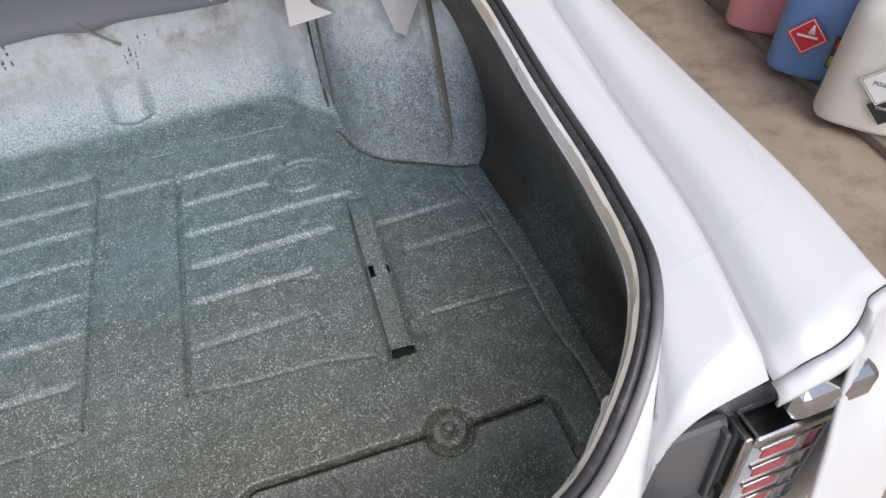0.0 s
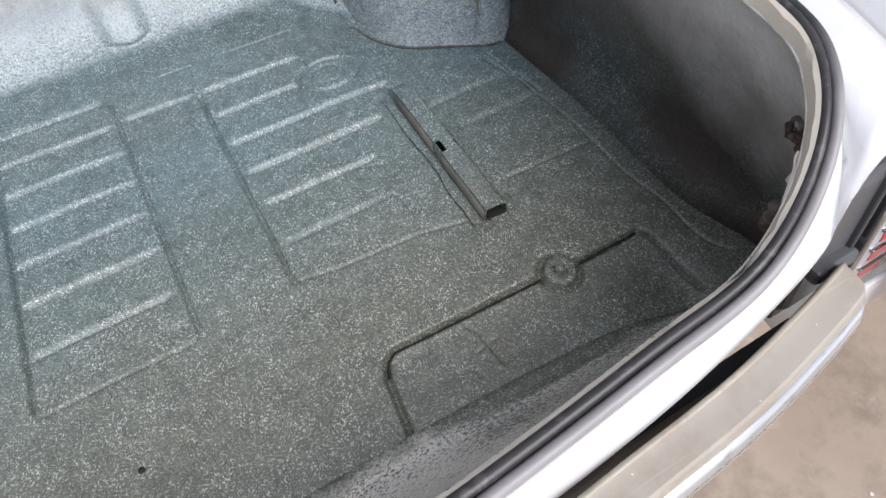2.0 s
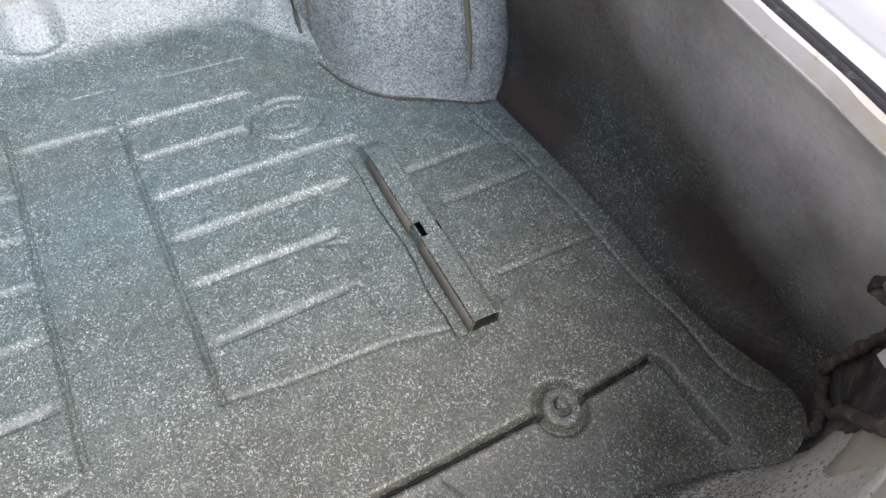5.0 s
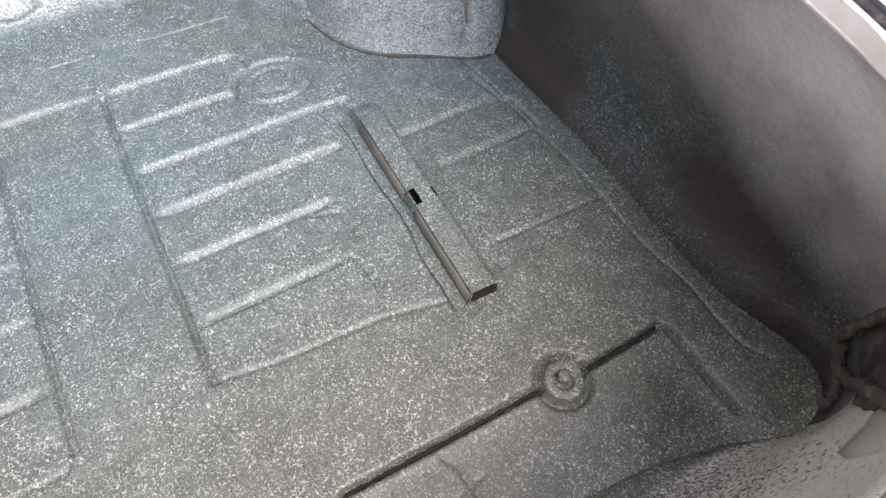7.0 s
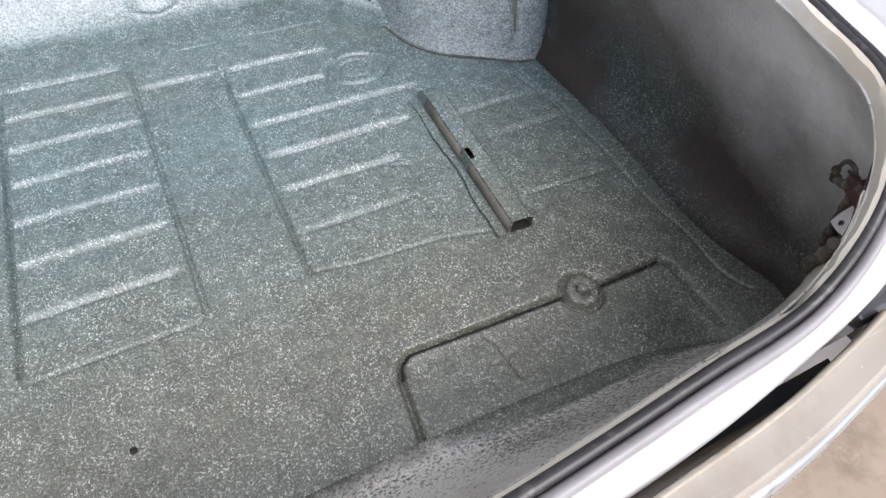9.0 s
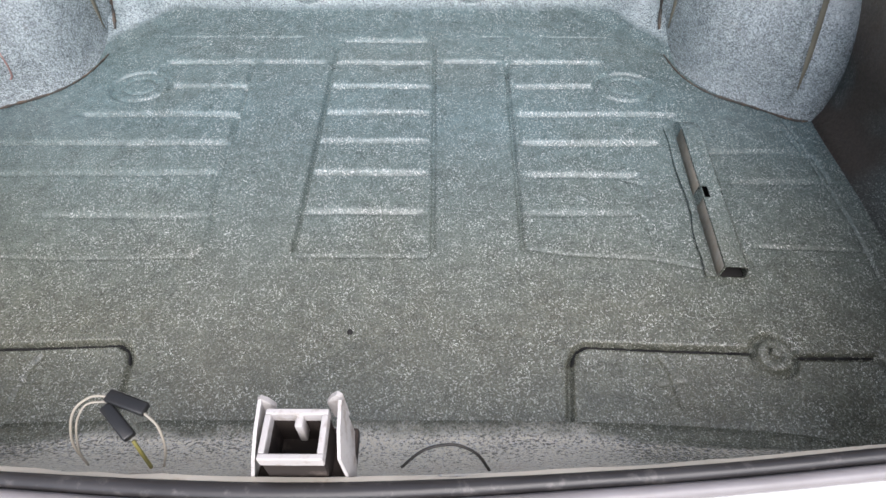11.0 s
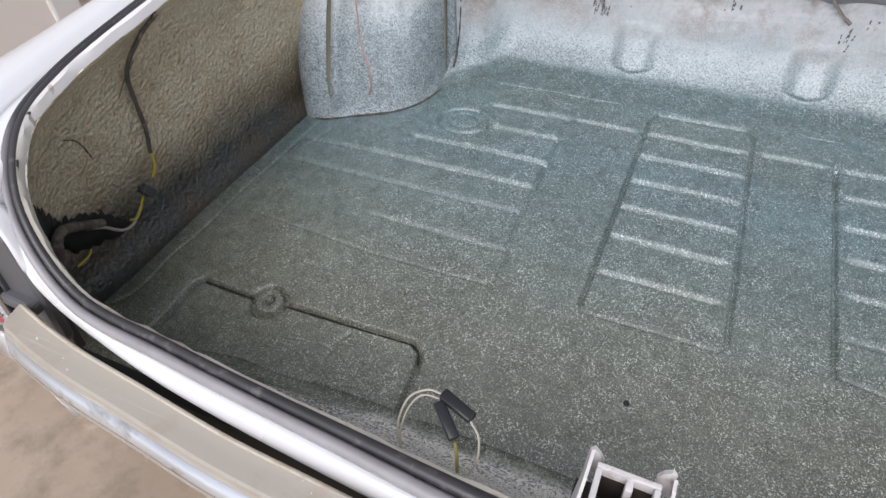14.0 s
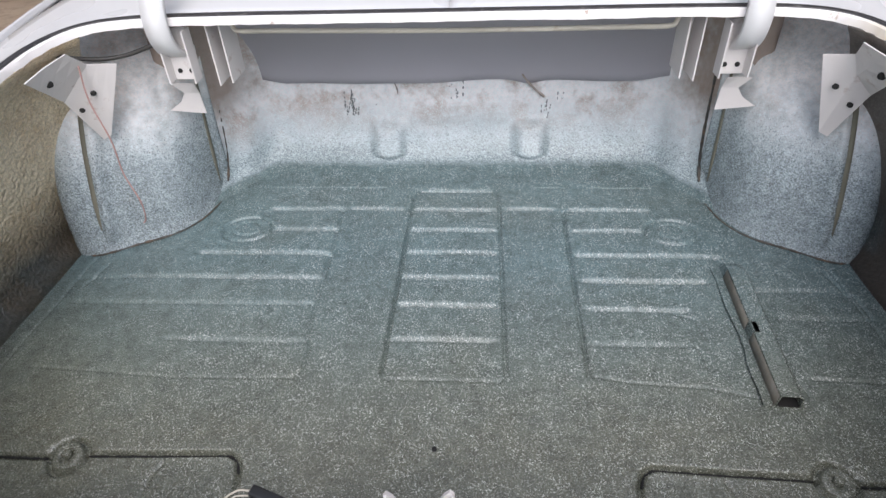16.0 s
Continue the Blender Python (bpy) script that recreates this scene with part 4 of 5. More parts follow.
# ---- tail lamps ----
def leaning(bm):
    """The rear end leans back towards the ground."""
    for v in bm.verts:
        v.co.y -= .10 * (.775 - v.co.z)
    return bm


def tail_lamp(side):
    def b(x0, x1, *rest):
        return leaning(box_bm(*((x0, x1) if side > 0 else (-x1 - .016, -x0 - .016)), *rest))
    lamp = part("tail_lamp", b(.662, .836, -.270, -.258, .52, .740, .003), M_DARK, car, "dark recessed tail lamp with red segments", False)
    part("bezel", b(.646, .716, -.284, -.268, .555, .728, .010), M_LAMP_GREY, lamp, "smoked grey plastic surround", False)
    part("bezel_rib", b(.704, .7095, -.290, -.270, .555, .724, .002), M_DARK, lamp, "dark upright rib", False)
    part("bezel_foot", b(.655, .712, -.297, -.272, .612, .630, .005), M_LAMP_GREY, lamp, "grey plastic foot of the surround", False)
    part("chrome_edge", b(.718, .7255, -.296, -.266, .560, .718, .002), M_CHROME, lamp, "chrome edge strip", False)
    frame_ = part("lens", b(.728, .798, -.296, -.266, .550, .716, .007), M_LENS, lamp, "clear ribbed lens in a chrome frame", False)
    part("chrome_top", b(.727, .799, -.2985, -.272, .704, .7175, .003), M_CHROME, frame_, "chrome top rail of the lens", False)
    for n in range(5):
        z = .696 - n * .029
        part("red_segment", b(.739, .772, -.2975, -.290, z - .015, z, .002), M_RED, frame_, "red lens segment", False)
        part("chrome_bar", b(.733, .790, -.2992, -.291, z + .0035, z + .0075, .001), M_CHROME, frame_, "thin chrome bar", False)
    part("clear_rib", b(.7755, .7795, -.2985, -.290, .565, .704, .001), M_CHROME, frame_, "thin upright rib", False)
    part("red_corner", b(.782, .791, -.2975, -.290, .665, .700, .002), M_RED, frame_, "small red corner lens", False)
    part("chrome_cap", b(.742, .813, -.306, -.266, .738, .768, .009), M_CHROME, lamp, "chrome cap", False)
    part("side_lens", b(.799, .815, -.292, -.262, .555, .738, .006), M_SIDE, lamp, "dark blue-grey side lens", False)


def wing_end(side):
    """The rear end of the wing: a shut line, a cap over the lamp and a leaning outer end."""
    a, b = np.array(CREASE[0]), np.array(EDGE[0])
    top = []
    for u in np.linspace(0, 1, 17):
        q = lerp(a, b, u)
        q[1] -= .012 * math.sin(math.pi * min(1, u * 1.3))
        q[2] += wing_rise(u)
        top.append(q)
    top += [b + np.array(d) for d in ((.005, .003, -.004), (.010, .008, -.013), (.013, .016, -.03))]
    gap = [(side * p[0], p[1] - .0008, p[2] - .0008) for p in top]
    part("panel_gap", tube_bm(gap, .0011, 6, 0), M_GAP, car, "thin shut line across the wing end")
    cap, end = [], []
    for n, p in enumerate(top):
        drop = ((0, 0), (-.005, -.001), (-.008, -.004), (-.009, -.009), (-.009, -.013))
        if n <= 11:
            cap.append([(side * p[0], p[1] - .001 + dy, p[2] - .001 + dz) for dy, dz in drop])
        if n >= 7:
            col = [(side * p[0], p[1] - .001 + dy, p[2] - .001 + dz) for dy, dz in drop]
            for z in (.74, .71, .68, .65, .62, .59, .56, .53, .50):
                if z < col[-1][2] - .005:
                    col.append((side * (p[0] + .03 * (.77 - z) * (n > 14)), lerp(p[1], min(p[1], -.290), min(1, (.77 - z) / .06)) - .014 - .26 * (.77 - z), z))
            while len(col) < 14:
                col.append(tuple(np.array(col[-1]) + np.array((0, 0, -.001))))
            end.append(col)
    part("wing_cap", grid_bm(cap, thick=.003), M_WHITE, car, "white end cap of the wing over the lamp")
    part("wing_end", grid_bm(end, thick=.003), M_WHITE, car, "white rear end of the wing")


for side in (1, -1):
    tail_lamp(side)
    wing_end(side)
for side in (1, -1):
    x0, x1 = sorted((side * .60, side * .83))
    part("rear_valance", leaning(box_bm(x0, x1, -.306, -.300, .495, .552, .002)), M_WHITE, car, "white panel below the tail lamp", False)
for side in (1, -1):
    wheel = part("wheel", cyl_bm(.31, .31, -.095, .095, 40, Matrix.Translation((side * .76, .98, .31)) @ Matrix.Rotation(math.pi / 2, 4, "Y"), .03), M_RUBBER, car, "black rear tyre")


# ---- latch housing, wires ----
def frame_bm(x0, x1, y0, y1, z0, z1, w):
    bm = bmesh.new()
    for a, b, c, d in ((x0, x1, y0, y0 + w), (x0, x1, y1 - w, y1), (x0, x0 + w, y0 + w, y1 - w), (x1 - w, x1, y0 + w, y1 - w)):
        o = box_bm(a, b, c, d, z0, z1, .001)
        me = bpy.data.meshes.new("tmp")
        o.to_mesh(me)
        o.free()
        bm.from_mesh(me)
        bpy.data.meshes.remove(me)
    return bm


latch = part("latch_housing", frame_bm(-.019, .031, -.309, -.268, .674, .687, .0050), M_LATCH, car, "white painted square latch housing", False)
# the inside of the latch is coloured dark brown
part("well", frame_bm(-.018, .030, -.308, -.269, .632, .6735, .003), M_WELL_BROWN, latch, "dark brown well of the latch", False)
for e in (-1, 1):
    x = lambda v: .006 + e * v
    rows = [[(x(.0320), -.262, .690), (x(.0325), -.285, .684), (x(.0335), -.303, .672)], [(x(.0345), -.264, .660), (x(.0365), -.290, .654), (x(.0385), -.310, .646)], [(x(.0365), -.266, .630), (x(.0400), -.292, .630), (x(.0425), -.314, .630)]]
    part("side_plate", grid_bm(rows, thick=.0028), M_LATCH, latch, "white side plate that flares towards the flange", False)
    rows = [[(x(.0205), -.2585, .676), (x(.0245), -.258, .684), (x(.0300), -.258, .6905), (x(.0335), -.259, .687)], [(x(.0235), -.260, .655), (x(.0270), -.260, .655), (x(.0310), -.260, .655), (x(.0350), -.262, .655)]]
    part("ear", grid_bm(rows, thick=.004), M_LATCH, latch, "pinched white ear", False)
part("striker_tongue", box_bm(.005, .011, -.282, -.272, .655, .684, .001), M_LATCH, latch)
part("base_plate", box_bm(-.033, .048, -.318, -.262, .620, .634, .001), M_WELL_BROWN, latch, "dark brown bottom of the latch well")

conn = part("wire_connector", box_bm(-.006, .006, -.019, .019, -.004, .004, .002, Matrix.Translation((-.152, -.247, .650)) @ Matrix.Rotation(radians(-108), 4, "Z") @ Matrix.Rotation(radians(-6), 4, "X")), M_PLUG, car, "black spade connector")
conn2 = part("wire_connector", box_bm(-.0055, .0055, -.019, .019, -.004, .004, .002, Matrix.Translation((-.157, -.262, .645)) @ Matrix.Rotation(radians(-133), 4, "Z") @ Matrix.Rotation(radians(-12), 4, "X")), M_PLUG, car, "black spade connector")
part("wire", tube_bm([(-.168, -.242, .652), (-.185, -.243, .652), (-.202, -.252, .640), (-.208, -.268, .615), (-.203, -.278, .59)], .0012), M_WIRE_W, car, "pale loop of wire")
part("wire", tube_bm([(-.169, -.246, .650), (-.188, -.248, .648), (-.200, -.258, .632), (-.204, -.272, .608), (-.201, -.28, .59)], .0010), M_WIRE_W, car, "pale loop of wire")
part("wire", tube_bm([(-.136, -.255, .648), (-.124, -.264, .640), (-.121, -.276, .62), (-.127, -.284, .60)], .0012), M_WIRE_W, car, "pale brown wire")
part("wire", tube_bm([(-.143, -.275, .636), (-.139, -.281, .622), (-.138, -.285, .60)], .0017), M_WIRE_O, car, "olive wire")
part("wire", tube_bm([(.085, -.288, .612), (.105, -.278, .626), (.130, -.274, .628), (.150, -.278, .618), (.162, -.286, .60)], .0014), M_WIRE_B, car, "thin dark wire")

# wiring on the left quarter
LOW_F = {1: spline(LOW_R, 10), -1: spline(LOW, 10)}


def on_wall(side, k, u, off=0.006):
    """A point on the inner wall, at loop control k and height share u, stood off into the boot."""
    LOOP, OUT = SIDES[side]
    b = .036 + .024 * min(1, max(0, k - 5) / 2) if k >= 5 else .010 + .026 * max(0, k - 3) / 2
    n = int(k * 10 + 1e-6)
    w = k * 10 - n
    ends = []
    for m in (n, n + 1):
        low, top = LOW_F[side][m], LOOP[m] - OUT[m] * .0265 * wide(LOOP[m]) + np.array((0, 0, -.011))
        q = lerp(low, top, u) + OUT[m] * (b * (1 - abs(2 * u - 1) ** 5) - off)
        if k < 5:
            q[2] = lerp(low[2], top[2], u ** (1.7 - .5 * max(0, k - 3) / 2)) + off * .5
        ends.append(q)
    q = lerp(ends[0], ends[1], w)
    return (side * q[0], q[1], q[2])


part("loom", tube_bm([on_wall(-1, 7.15, .99), on_wall(-1, 7.17, .90), on_wall(-1, 7.08, .79), on_wall(-1, 7.18, .65), on_wall(-1, 7.28, .52), on_wall(-1, 7.32, .40)], .0031, lumpy=.08), M_TAPE, car, "thin taped wiring loom")
part("wire", tube_bm([on_wall(-1, 7.32, .40, .008), on_wall(-1, 7.33, .34, .012), on_wall(-1, 7.28, .30, .012)], .0020), M_WIRE_Y, car, "yellow wire")
part("plug", box_bm(-.006, .006, -.008, .008, -.013, .013, .002, Matrix.Translation(on_wall(-1, 7.2, .26, .014)) @ Matrix.Rotation(.5, 4, "X")), M_DARK, car, "small dark plastic plug")
part("wire", tube_bm([on_wall(-1, 7.1, .22, .014), on_wall(-1, 6.95, .18, .016), on_wall(-1, 6.8, .19, .016), on_wall(-1, 6.6, .26, .014), on_wall(-1, 6.4, .31, .012)], .0026), M_WIRE_W, car, "pale wires")
part("wire", tube_bm([on_wall(-1, 7.15, .25, .012), on_wall(-1, 7.0, .20, .020), on_wall(-1, 6.9, .21, .018)], .0018), M_WIRE_Y, car, "yellow wire")


def torn_patch(side, foot, head, seed):
    """A ragged dark sheet laid on the inner wall for an opening, between two outlines of (k, u)."""
    rng = random.Random(seed)
    n = 46
    rows = []
    for i in range(n + 1):
        k = foot[0][0] + (foot[-1][0] - foot[0][0]) * i / n
        a = np.interp(k, [p[0] for p in foot], [p[1] for p in foot])
        b = np.interp(k, [p[0] for p in head], [p[1] for p in head])
        room = b - a
        a, b = a + min(.02, room * .2) * rng.uniform(0, 1), b - min(.05, room * .3) * rng.uniform(0, 1)
        rows.append([on_wall(side, k, a + (b - a) * v, .0035) for v in (0, .33, .66, 1)])
    return grid_bm(rows, thick=.001)


# no hole is cut: the black sheet paints the dark inside it
part("opening_patch", torn_patch(-1, [(5.2, .55), (5.6, .46), (6.0, .33), (6.2, .24), (6.4, .19), (6.8, .15), (7.0, .15)], [(5.2, .70), (5.6, .60), (6.0, .48), (6.2, .43), (6.5, .38), (6.6, .36), (6.75, .28), (7.0, .17)], 7), M_BLACK, car, "black ragged patch for the torn opening low in the quarter panel")
part("loom", tube_bm([on_wall(-1, 6.6, .28, .012), on_wall(-1, 6.4, .33, .014), on_wall(-1, 6.2, .38, .015), on_wall(-1, 6.0, .42, .016), on_wall(-1, 5.75, .44, .016), on_wall(-1, 5.6, .38, .016), on_wall(-1, 5.6, .28, .014)], .0075, lumpy=.12, seed=4), M_TAPE, car, "dirty taped wiring loom")
part("wire", tube_bm([on_wall(-1, 6.42, .21, .012), on_wall(-1, 6.35, .195, .014), on_wall(-1, 6.2, .19, .012)], .0018), M_WIRE_Y, car, "yellow wire")
part("crack", tube_bm([on_wall(-1, 6.25, .72, .0006), on_wall(-1, 6.4, .68, .0006), on_wall(-1, 6.5, .63, .0006), on_wall(-1, 6.6, .56, .0006)], .0010, lumpy=.6, seed=8), M_TAPE, car, "dark crack in the undercoat")
part("crack", tube_bm([on_wall(-1, 7.2, .80, .0006), on_wall(-1, 7.08, .75, .0006), on_wall(-1, 7.0, .70, .0006)], .0009, lumpy=.6, seed=9), M_TAPE, car, "dark crack in the undercoat")

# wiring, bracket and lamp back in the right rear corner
# a dark mottled sheet takes the place of the opening
part("opening_patch", torn_patch(1, [(4.1, .68), (4.3, .56), (4.7, .36), (5.1, .20), (5.5, .13), (5.75, .18)], [(4.1, .98), (4.3, .99), (4.7, .96), (5.0, .80), (5.2, .58), (5.5, .42), (5.75, .24)], 3), M_INSIDE, car, "dark mottled patch for the opening behind the tail lamp")
part("loom", tube_bm([on_wall(1, k, u, off) for k, u, off in ((5.12, .69, .012), (5.48, .62, .014), (5.68, .60, .016), (5.66, .64, .018))], .0048, lumpy=.3, seed=2), M_TAPE, car, "dirty stub of wiring loom")
part("wire", tube_bm([on_wall(1, k, u, .017) for k, u in ((5.66, .64), (5.50, .70), (5.32, .73), (5.16, .74), (5.08, .72))], .0024, lumpy=.2, seed=6), M_TAPE, car, "thin loop of taped wire")
part("loom", tube_bm([on_wall(1, k, u, off) for k, u, off in ((5.04, .71, .012), (5.12, .63, .014), (5.40, .48, .014), (5.70, .30, .014), (5.92, .16, .014), (5.88, .10, .013), (5.70, .09, .014), (5.32, .15, .015), (4.90, .38, .014), (4.50, .56, .012), (4.10, .73, .013), (3.82, .86, .011), (3.62, .97, .008))], .0054, lumpy=.3, seed=5), M_TAPE, car, "dirty taped wiring loom")
part("loom", tube_bm([on_wall(1, k, u, .010) for k, u in ((5.90, .12), (5.74, .08), (5.54, .07), (5.34, .05), (5.42, .015))], .0062, lumpy=.35, seed=12), M_TAPE, car, "slack dirty end of the wiring loom")
rows = []
for k, off in ((4.10, .001), (4.088, .006), (4.03, .007), (3.98, .0065), (3.94, .005), (3.8, .005), (3.66, .004), (3.5, .001)):
    rows.append([on_wall(1, k, u, off) for u in np.linspace(.70 if k > 3.6 else .78, .99, 6)])
part("corner_plate", grid_bm(rows, thick=.0015), M_PRIMER, car, "cream folded corner plate below the tail lamp")
LAMP_AT = Matrix.Translation((.706, -.226, .694)) @ Matrix.Rotation(radians(14), 4, "X") @ Matrix.Rotation(radians(-10), 4, "Z") @ Matrix.Scale(.68, 4)
holder = part("lamp_back", box_bm(-.012, .014, -.026, .020, -.015, .015, .004, LAMP_AT), M_OXIDE, car, "red-brown back of the tail lamp", False)
part("socket", cyl_bm(.009, .0075, 0, .014, 14, LAMP_AT @ Matrix.Translation((-.004, .018, .002)) @ Matrix.Rotation(radians(-90), 4, "X"), .0015), M_OXIDE, holder, "round bulb socket")
part("clip", box_bm(-.015, -.012, -.016, .012, .004, .017, .001, LAMP_AT), M_TAPE, holder, "dirty spring clip", False)
part("lead", tube_bm([LAMP_AT @ Vector(q) for q in ((-.004, .030, .004), (-.012, .036, .010), (-.020, .030, .018), (-.014, .018, .020))], .0014), M_WIRE_B, holder, "short dark lead")
rows = []
turn = Vector((-.80, .18, .57)).to_track_quat("Z", "Y").to_matrix().to_4x4()
at = Matrix.Translation((.703, -.231, .665)) @ turn @ Matrix.Scale(.60, 4)
for n in range(24):
    a = 2 * math.pi * n / 24
    c, q = math.cos(a), math.sin(a)
    k = (1 / max(abs(c), abs(q))) ** .7
    rows.append([at @ Vector((.019 * c * k, .023 * q * k, .0015 * c)), at @ Vector((-.004 + .0045 * c, -.010 + .0050 * q, 0))])
part("lamp_bracket", grid_bm(rows + rows[:1], thick=.002), M_INNER_WHITE, car, "white steel tab with a hole", False)

# ---- hinges, gussets, rod under the front edge ----
for s in (-1, 1):
    hb = []
    x0 = s * .495
    hinge = part("boot_hinge", box_bm(x0 - .024, x0 + .024, .500, .506, .788, .885, .002), M_INNER_WHITE, car, "white boot hinge bracket", False)
    part("hinge_flange", box_bm(x0 - .026, x0 - .023, .474, .506, .79, .885, .001), M_INNER_WHITE, hinge, smooth=False)
    part("hinge_flange", box_bm(x0 + .023, x0 + .026, .474, .506, .79, .885, .001), M_INNER_WHITE, hinge, smooth=False)
    for dx in (-.011, .011):
        # not cut through: a black disc paints the dark of the hole
        part("bolt_hole_disc", cyl_bm(.0045, .0045, 0, .0015, 10, Matrix.Translation((x0 + dx, .4998, .806)) @ Matrix.Rotation(radians(90), 4, "X")), M_BLACK, hinge, "black disc standing for a bolt hole")
    part("inner_bracket", box_bm(x0 - s * .060, x0 - s * .057, .50, .56, .775, .89, .001), M_INNER_WHITE, hinge, "white steel side of the hinge box", False)
    part("inner_bracket", box_bm(x0 - s * .085, x0 - s * .082, .50, .57, .78, .89, .001), M_INNER_WHITE, hinge, "white steel side of the hinge box", False)
    arm = spline([(.54, .84), (.50, .845), (.475, .87), (.470, .905), (.485, .945), (.52, .985), (.55, 1.04), (.56, 1.12)], 6)
    rows = []
    for y, z in arm:
        rows.append([(x0 + s * .01 + dx, y, z) for dx in (-.02, .02)])
    part("hinge_arm", grid_bm(rows, thick=.012), M_WHITE, hinge, "white gooseneck hinge arm")
    fold = [(s * .715, .44, .772), (s * .679, .44, .807), (s * (.642 if s < 0 else .664), .44, .843)]
    edge = [(s * .674, .318, .858), (s * .662, .362, .868), (s * .645, .400, .876)]
    rows = [[lerp(a, b, u) for u in (0, .33, .66, 1)] for a, b in zip(edge, fold)]
    gusset = part("gusset", grid_bm(rows, thick=.002), M_INNER_WHITE, car, "white sheet-steel gusset plate", False)
    low_edge = [(s * .684, .462, .684), (s * .667, .464, .692), (s * (.600 if s < 0 else .625), .462, .836)]
    rows = [[lerp(a, b, u) for u in (0, .33, .66, 1)] for a, b in zip(fold, low_edge)]
    part("gusset_leg", grid_bm(rows, thick=.002), M_INNER_WHITE, gusset, "", False)
    for p, r in (((.678, .379, .832), .006), ((.654, .4455, .787), .0048), ((.690, .4465, .753), .0045)):
        # black discs again in place of cut, shaded holes
        part("bolt_hole_disc", cyl_bm(r, r, -.002, .003, 12, Matrix.Translation((s * p[0], p[1] - .002, p[2])) @ Matrix.Rotation(radians(80), 4, "X")), M_BLACK, gusset, "black disc standing for a bolt hole")
    # tab on top of the wheelhouse
    rows = [[(s * .568, .563, .755), (s * .548, .566, .734), (s * .560, .566, .715), (s * .589, .566, .696)], [(s * .542, .560, .757), (s * .535, .566, .734), (s * .534, .566, .715), (s * .550, .566, .692)], [(s * .517, .555, .758), (s * .516, .566, .734), (s * .515, .566, .715), (s * .513, .566, .689)]]
    part("tab", grid_bm(rows, thick=.002), M_INNER_WHITE, car, "bent white steel tab with a cut-out", False)
part("torsion_rod", tube_bm([(-.397, .525, .892), (-.394, .522, .878), (-.380, .520, .871), (-.30, .520, .870), (0, .520, .866), (.30, .520, .867), (.380, .520, .868), (.394, .522, .875), (.397, .525, .89)], .0045), M_PRIMER, car, "thin cream torsion rod")
part("wire", tube_bm([(-.74, .42, .875), (-.66, .46, .845), (-.60, .485, .84), (-.52, .50, .862)], .004), M_WIRE_B, car, "black wire under the opening's edge")
part("wire", tube_bm([(-.648, .425, .845), (-.655, .425, .78), (-.645, .425, .70), (-.655, .435, .62), (-.64, .43, .56), (-.655, .445, .505), (-.672, .45, .485)], .0015), M_WIRE_P, car, "thin pink wire")


# ---- jugs on the slab ----
def turned(profile, n=32):
    rows = []
    for a in np.linspace(0, 2 * math.pi, n, endpoint=False):
        c, s = math.cos(a), math.sin(a)
        k = 1 / (abs(c) ** 4 + abs(s) ** 4) ** 0.25 * .93       # rounded-square plan
        rows.append([(r * c * k, r * s * k, z) for r, z in profile])
    return grid_bm(rows, closed_u=True)


def jug_paint(name, colour, clear):
    m = plain(name, colour, 0.35, vary=0.12, scale=10, relief=0.05)
    b = m.node_tree.nodes["Principled BSDF"]
    b.inputs["Subsurface Weight"].default_value = clear
    b.inputs["Subsurface Radius"].default_value = (.02, .02, .02)
    return m


M_LABEL_R, M_LABEL_W, M_LABEL_K = plain("red_label", (0.62, 0.03, 0.05), .4), plain("white_label", (0.8, 0.8, 0.78), .4, vary=.05), plain("black_label", (0.03, 0.03, 0.03), .4)
PROFILE = [(0, 0), (.120, 0), (.132, .006), (.138, .02), (.138, .30), (.132, .33), (.11, .355), (.05, .375), (.035, .38), (.035, .41), (0, .41)]


def text_bm(words, size, m):
    """Flat lettering in the built-in font."""
    cu = bpy.data.curves.new("letters", "FONT")
    cu.body, cu.size, cu.align_x, cu.align_y, cu.extrude = words, size, "CENTER", "CENTER", .0004
    ob = bpy.data.objects.new("letters", cu)
    me = bpy.data.meshes.new_from_object(ob)
    bm = bmesh.new()
    bm.from_mesh(me)
    bmesh.ops.transform(bm, verts=bm.verts, matrix=m)
    bpy.data.objects.remove(ob)
    bpy.data.curves.remove(cu)
    bpy.data.meshes.remove(me)
    return bm


def card_bm(size, depth, m):
    return box_bm(-size / 2, size / 2, -depth, depth, -size / 2, size / 2, 0, m @ Matrix.Rotation(radians(45), 4, "Y"))


def jug(x, y, turn, material, label):
    j = new("jug")
    j.matrix_world = Matrix.Translation((x, y, .03)) @ Matrix.Rotation(radians(turn), 4, "Z")
    tagged(j, label, "jug", "chemical jugs on the slab")
    part("body", turned(PROFILE), material, j)
    part("cap", cyl_bm(.042, .04, .395, .43, 24, None, .003), M_LABEL_K, j, "black screw cap")
    return j


UPRIGHT = Matrix.Rotation(math.pi / 2, 4, "X")
structure("slab", box_bm(0, .9, -2.2, 2.6, 0, .03, .004, Matrix.Translation((2.035, .48, 0)) @ Matrix.Rotation(radians(-8), 4, "Z")), M_PLINTH, "low dirty concrete strip along the wall", "slab")
jug(2.235, 1.22, -54, jug_paint("pink_plastic", (0.74, 0.31, 0.33), .3), "translucent plastic jug of pink liquid")
blue = jug(2.170, .915, -58, jug_paint("blue_plastic", (0.15, 0.28, 0.55), .3), "translucent plastic jug of blue liquid with a red hazard label")
at = Matrix.Translation((-.022, -.1405, .150))
tag_ = part("hazard_label", card_bm(.086, .0008, at), M_LABEL_R, blue, "red flammable liquid diamond", False)
part("white_border", card_bm(.078, .0009, at), M_LABEL_W, tag_, "thin white border", False)
part("red_field", card_bm(.073, .0014, at), M_LABEL_R, tag_, "red field", False)
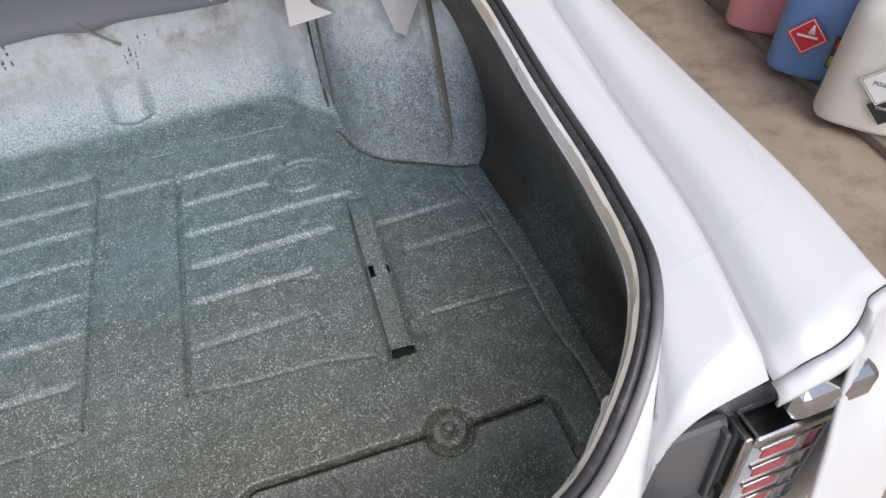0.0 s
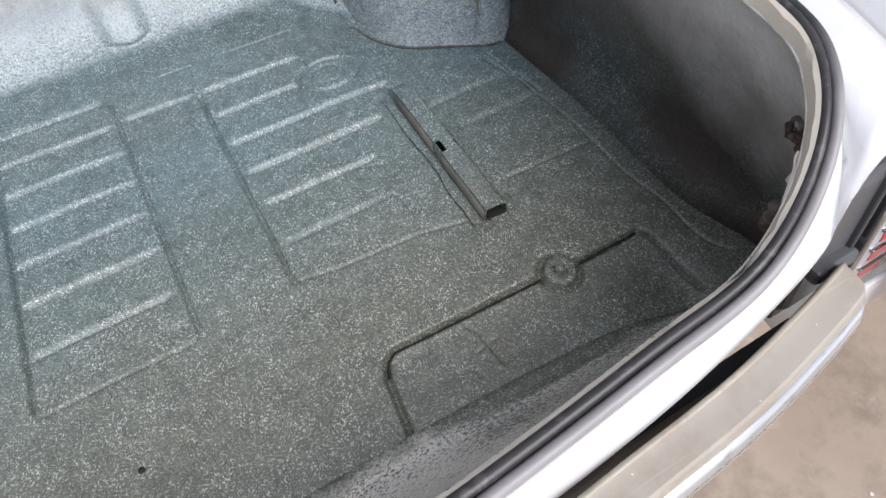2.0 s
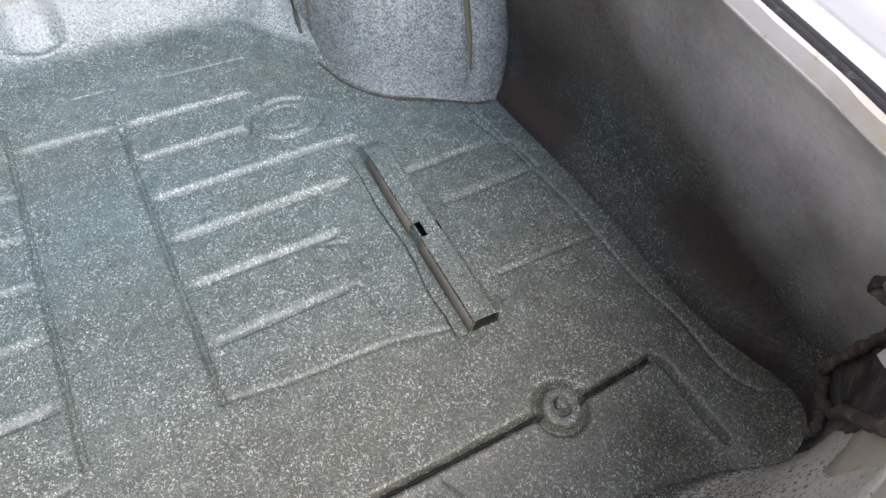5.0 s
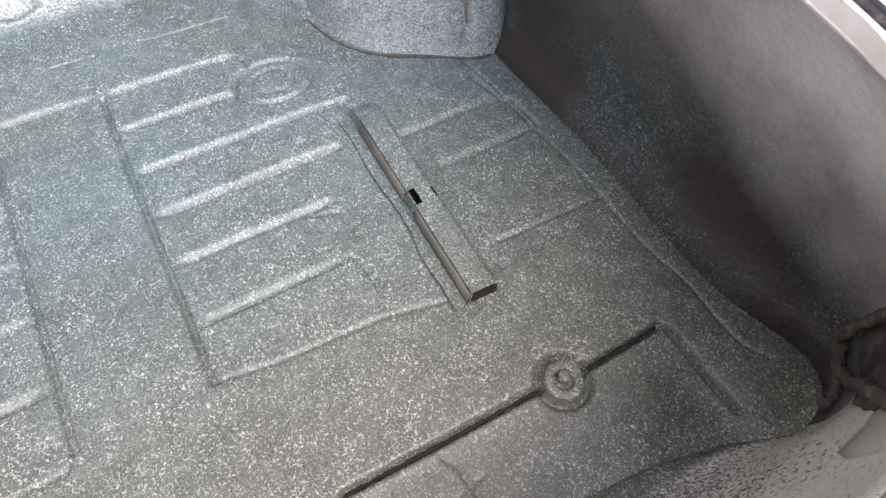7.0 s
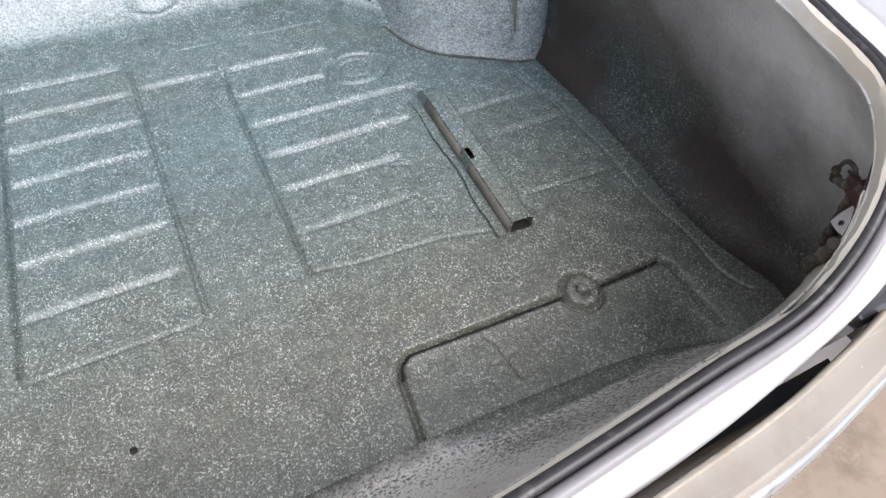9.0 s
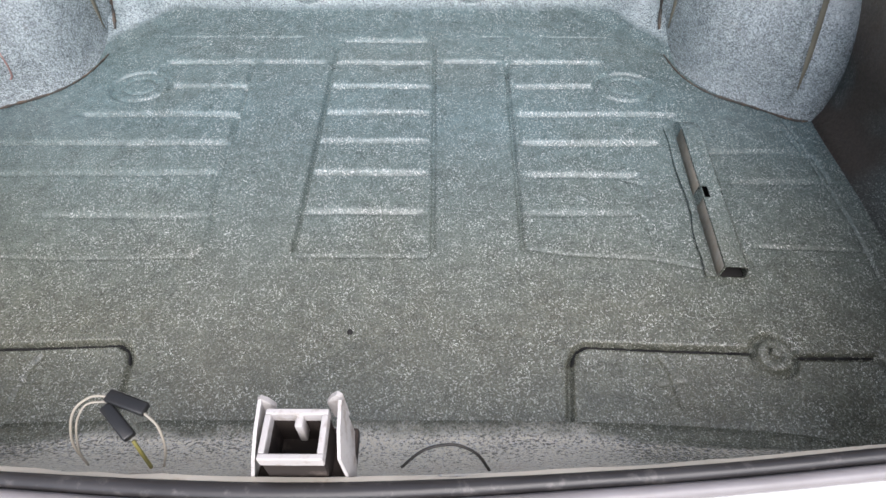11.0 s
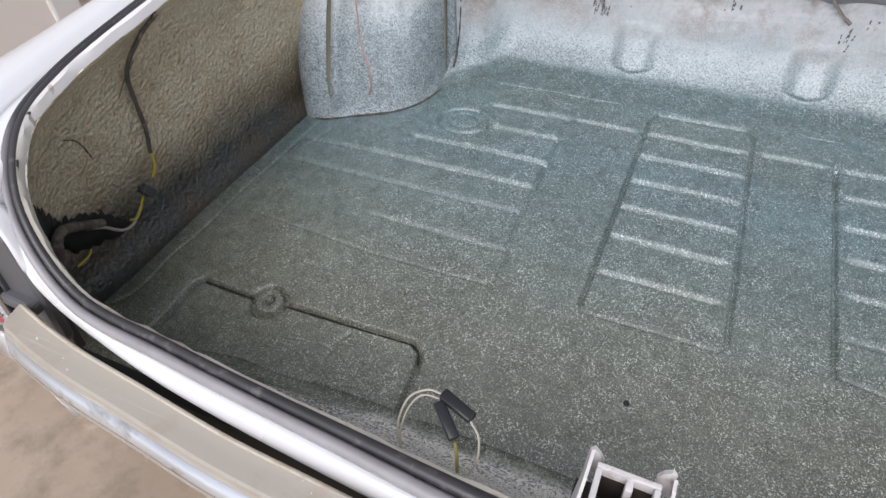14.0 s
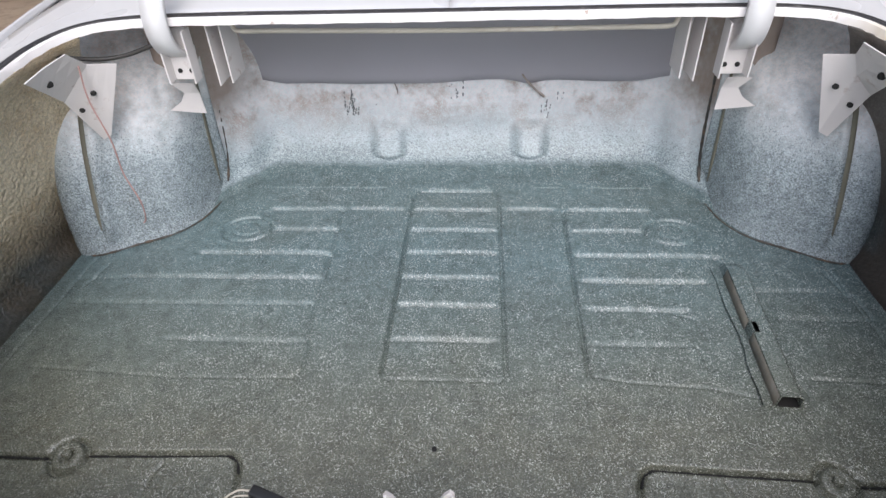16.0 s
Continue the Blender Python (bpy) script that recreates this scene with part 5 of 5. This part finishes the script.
part("flame", cyl_bm(.011, .002, -.004, .026, 8, at @ Matrix.Translation((.008, -.0015, .012)) @ Matrix.Diagonal((1, .05, 1, 1))), M_LABEL_W, tag_, "white flame sign")
part("text_bar", box_bm(-.030, .030, -.0018, 0, -.004, .003, 0, at), M_LABEL_W, tag_, "white bar of small print", False)
at = Matrix.Translation((.085, -.1395, .12))
side_tag = part("side_label", box_bm(-.030, .030, -.0008, .0008, -.05, .05, 0, at), M_LABEL_K, blue, "dark printed label", False)
part("colour_patch", box_bm(-.026, .005, -.0012, 0, -.045, -.012, 0, at), M_WIRE_Y, side_tag, "yellow patch", False)
part("colour_patch", box_bm(-.024, .010, -.0012, 0, .012, .04, 0, at), M_LABEL_R, side_tag, "red patch", False)
white = jug(2.112, .640, -56, jug_paint("white_plastic", (0.74, 0.71, 0.65), .2), "white plastic jug with white and black hazard labels")
at = Matrix.Translation((.022, -.1405, .165))
tag_ = part("hazard_label", card_bm(.088, .0008, at), M_LABEL_W, white, "white poison diamond", False)
part("black_border", card_bm(.082, .0010, at), M_LABEL_K, tag_, "thin black border", False)
part("white_field", card_bm(.079, .0014, at), M_LABEL_W, tag_, "white field", False)
part("letters", text_bm("POISON", .016, at @ Matrix.Translation((0, -.0018, 0)) @ UPRIGHT), M_LABEL_K, tag_, "black lettering", False)
at = Matrix.Translation((.052, -.1400, .098))
tag_ = part("hazard_label", card_bm(.070, .0008, at), M_LABEL_K, white, "black corrosive diamond", False)
part("letters", text_bm("CORROSIVE", .010, at @ Matrix.Translation((0, -.0012, 0)) @ UPRIGHT), M_LABEL_W, tag_, "white lettering", False)

# greasy parts in the next bay
heap = new("scrap_heap")
tagged(heap, "dark greasy machine parts with a red bracket on the concrete", "scrap")
part("casting", cyl_bm(.22, .16, 0, .34, 14, Matrix.Translation((-3.45, 1.95, 0)), .03), M_BLACK, heap)
part("casting", box_bm(-3.75, -3.30, 1.72, 1.84, 0, .25, .03), M_DARK, heap)
part("red_bracket", box_bm(-3.42, -3.36, 2.22, 2.50, 0, .40, .015), M_RED, heap, "red painted bracket")
part("drum", cyl_bm(.20, .20, 0, .5, 20, Matrix.Translation((-3.55, 2.75, 0)), .02), M_BLACK, heap)

# thin hose on the ground
tagged(part("cable", tube_bm([(.76, -.66, .004), (.71, -.57, .004), (.715, -.49, .004), (.77, -.468, .004), (.835, -.504, .004), (.868, -.57, .004), (.862, -.65, .004), (.82, -.78, .004), (.80, -1.0, .004)], .003), M_HOSE, None), "thin black cable curled on the concrete", "cable")

# pale paint chips scattered on the concrete behind the car
rng_ = random.Random(21)
bm = bmesh.new()
for _ in range(46):
    x, y, r = rng_.uniform(-1.2, 1.5), rng_.uniform(-1.3, -.40), rng_.uniform(.0015, .0045)
    turn = rng_.uniform(0, 6.28)
    ring_ = [bm.verts.new((x + r * rng_.uniform(.5, 1.2) * math.cos(turn + k * 1.257), y + r * rng_.uniform(.5, 1.2) * math.sin(turn + k * 1.257), .0012)) for k in range(5)]
    foot = [bm.verts.new((v.co.x, v.co.y, 0)) for v in ring_]
    bm.faces.new(ring_)
    for k in range(5):
        bm.faces.new((ring_[k], foot[k], foot[(k + 1) % 5], ring_[(k + 1) % 5]))
bmesh.ops.recalc_face_normals(bm, faces=bm.faces)
tagged(part("paint_chips", bm, M_INNER_WHITE, None, "", False), "pale paint chips scattered on the concrete", "debris", kind="stuff")
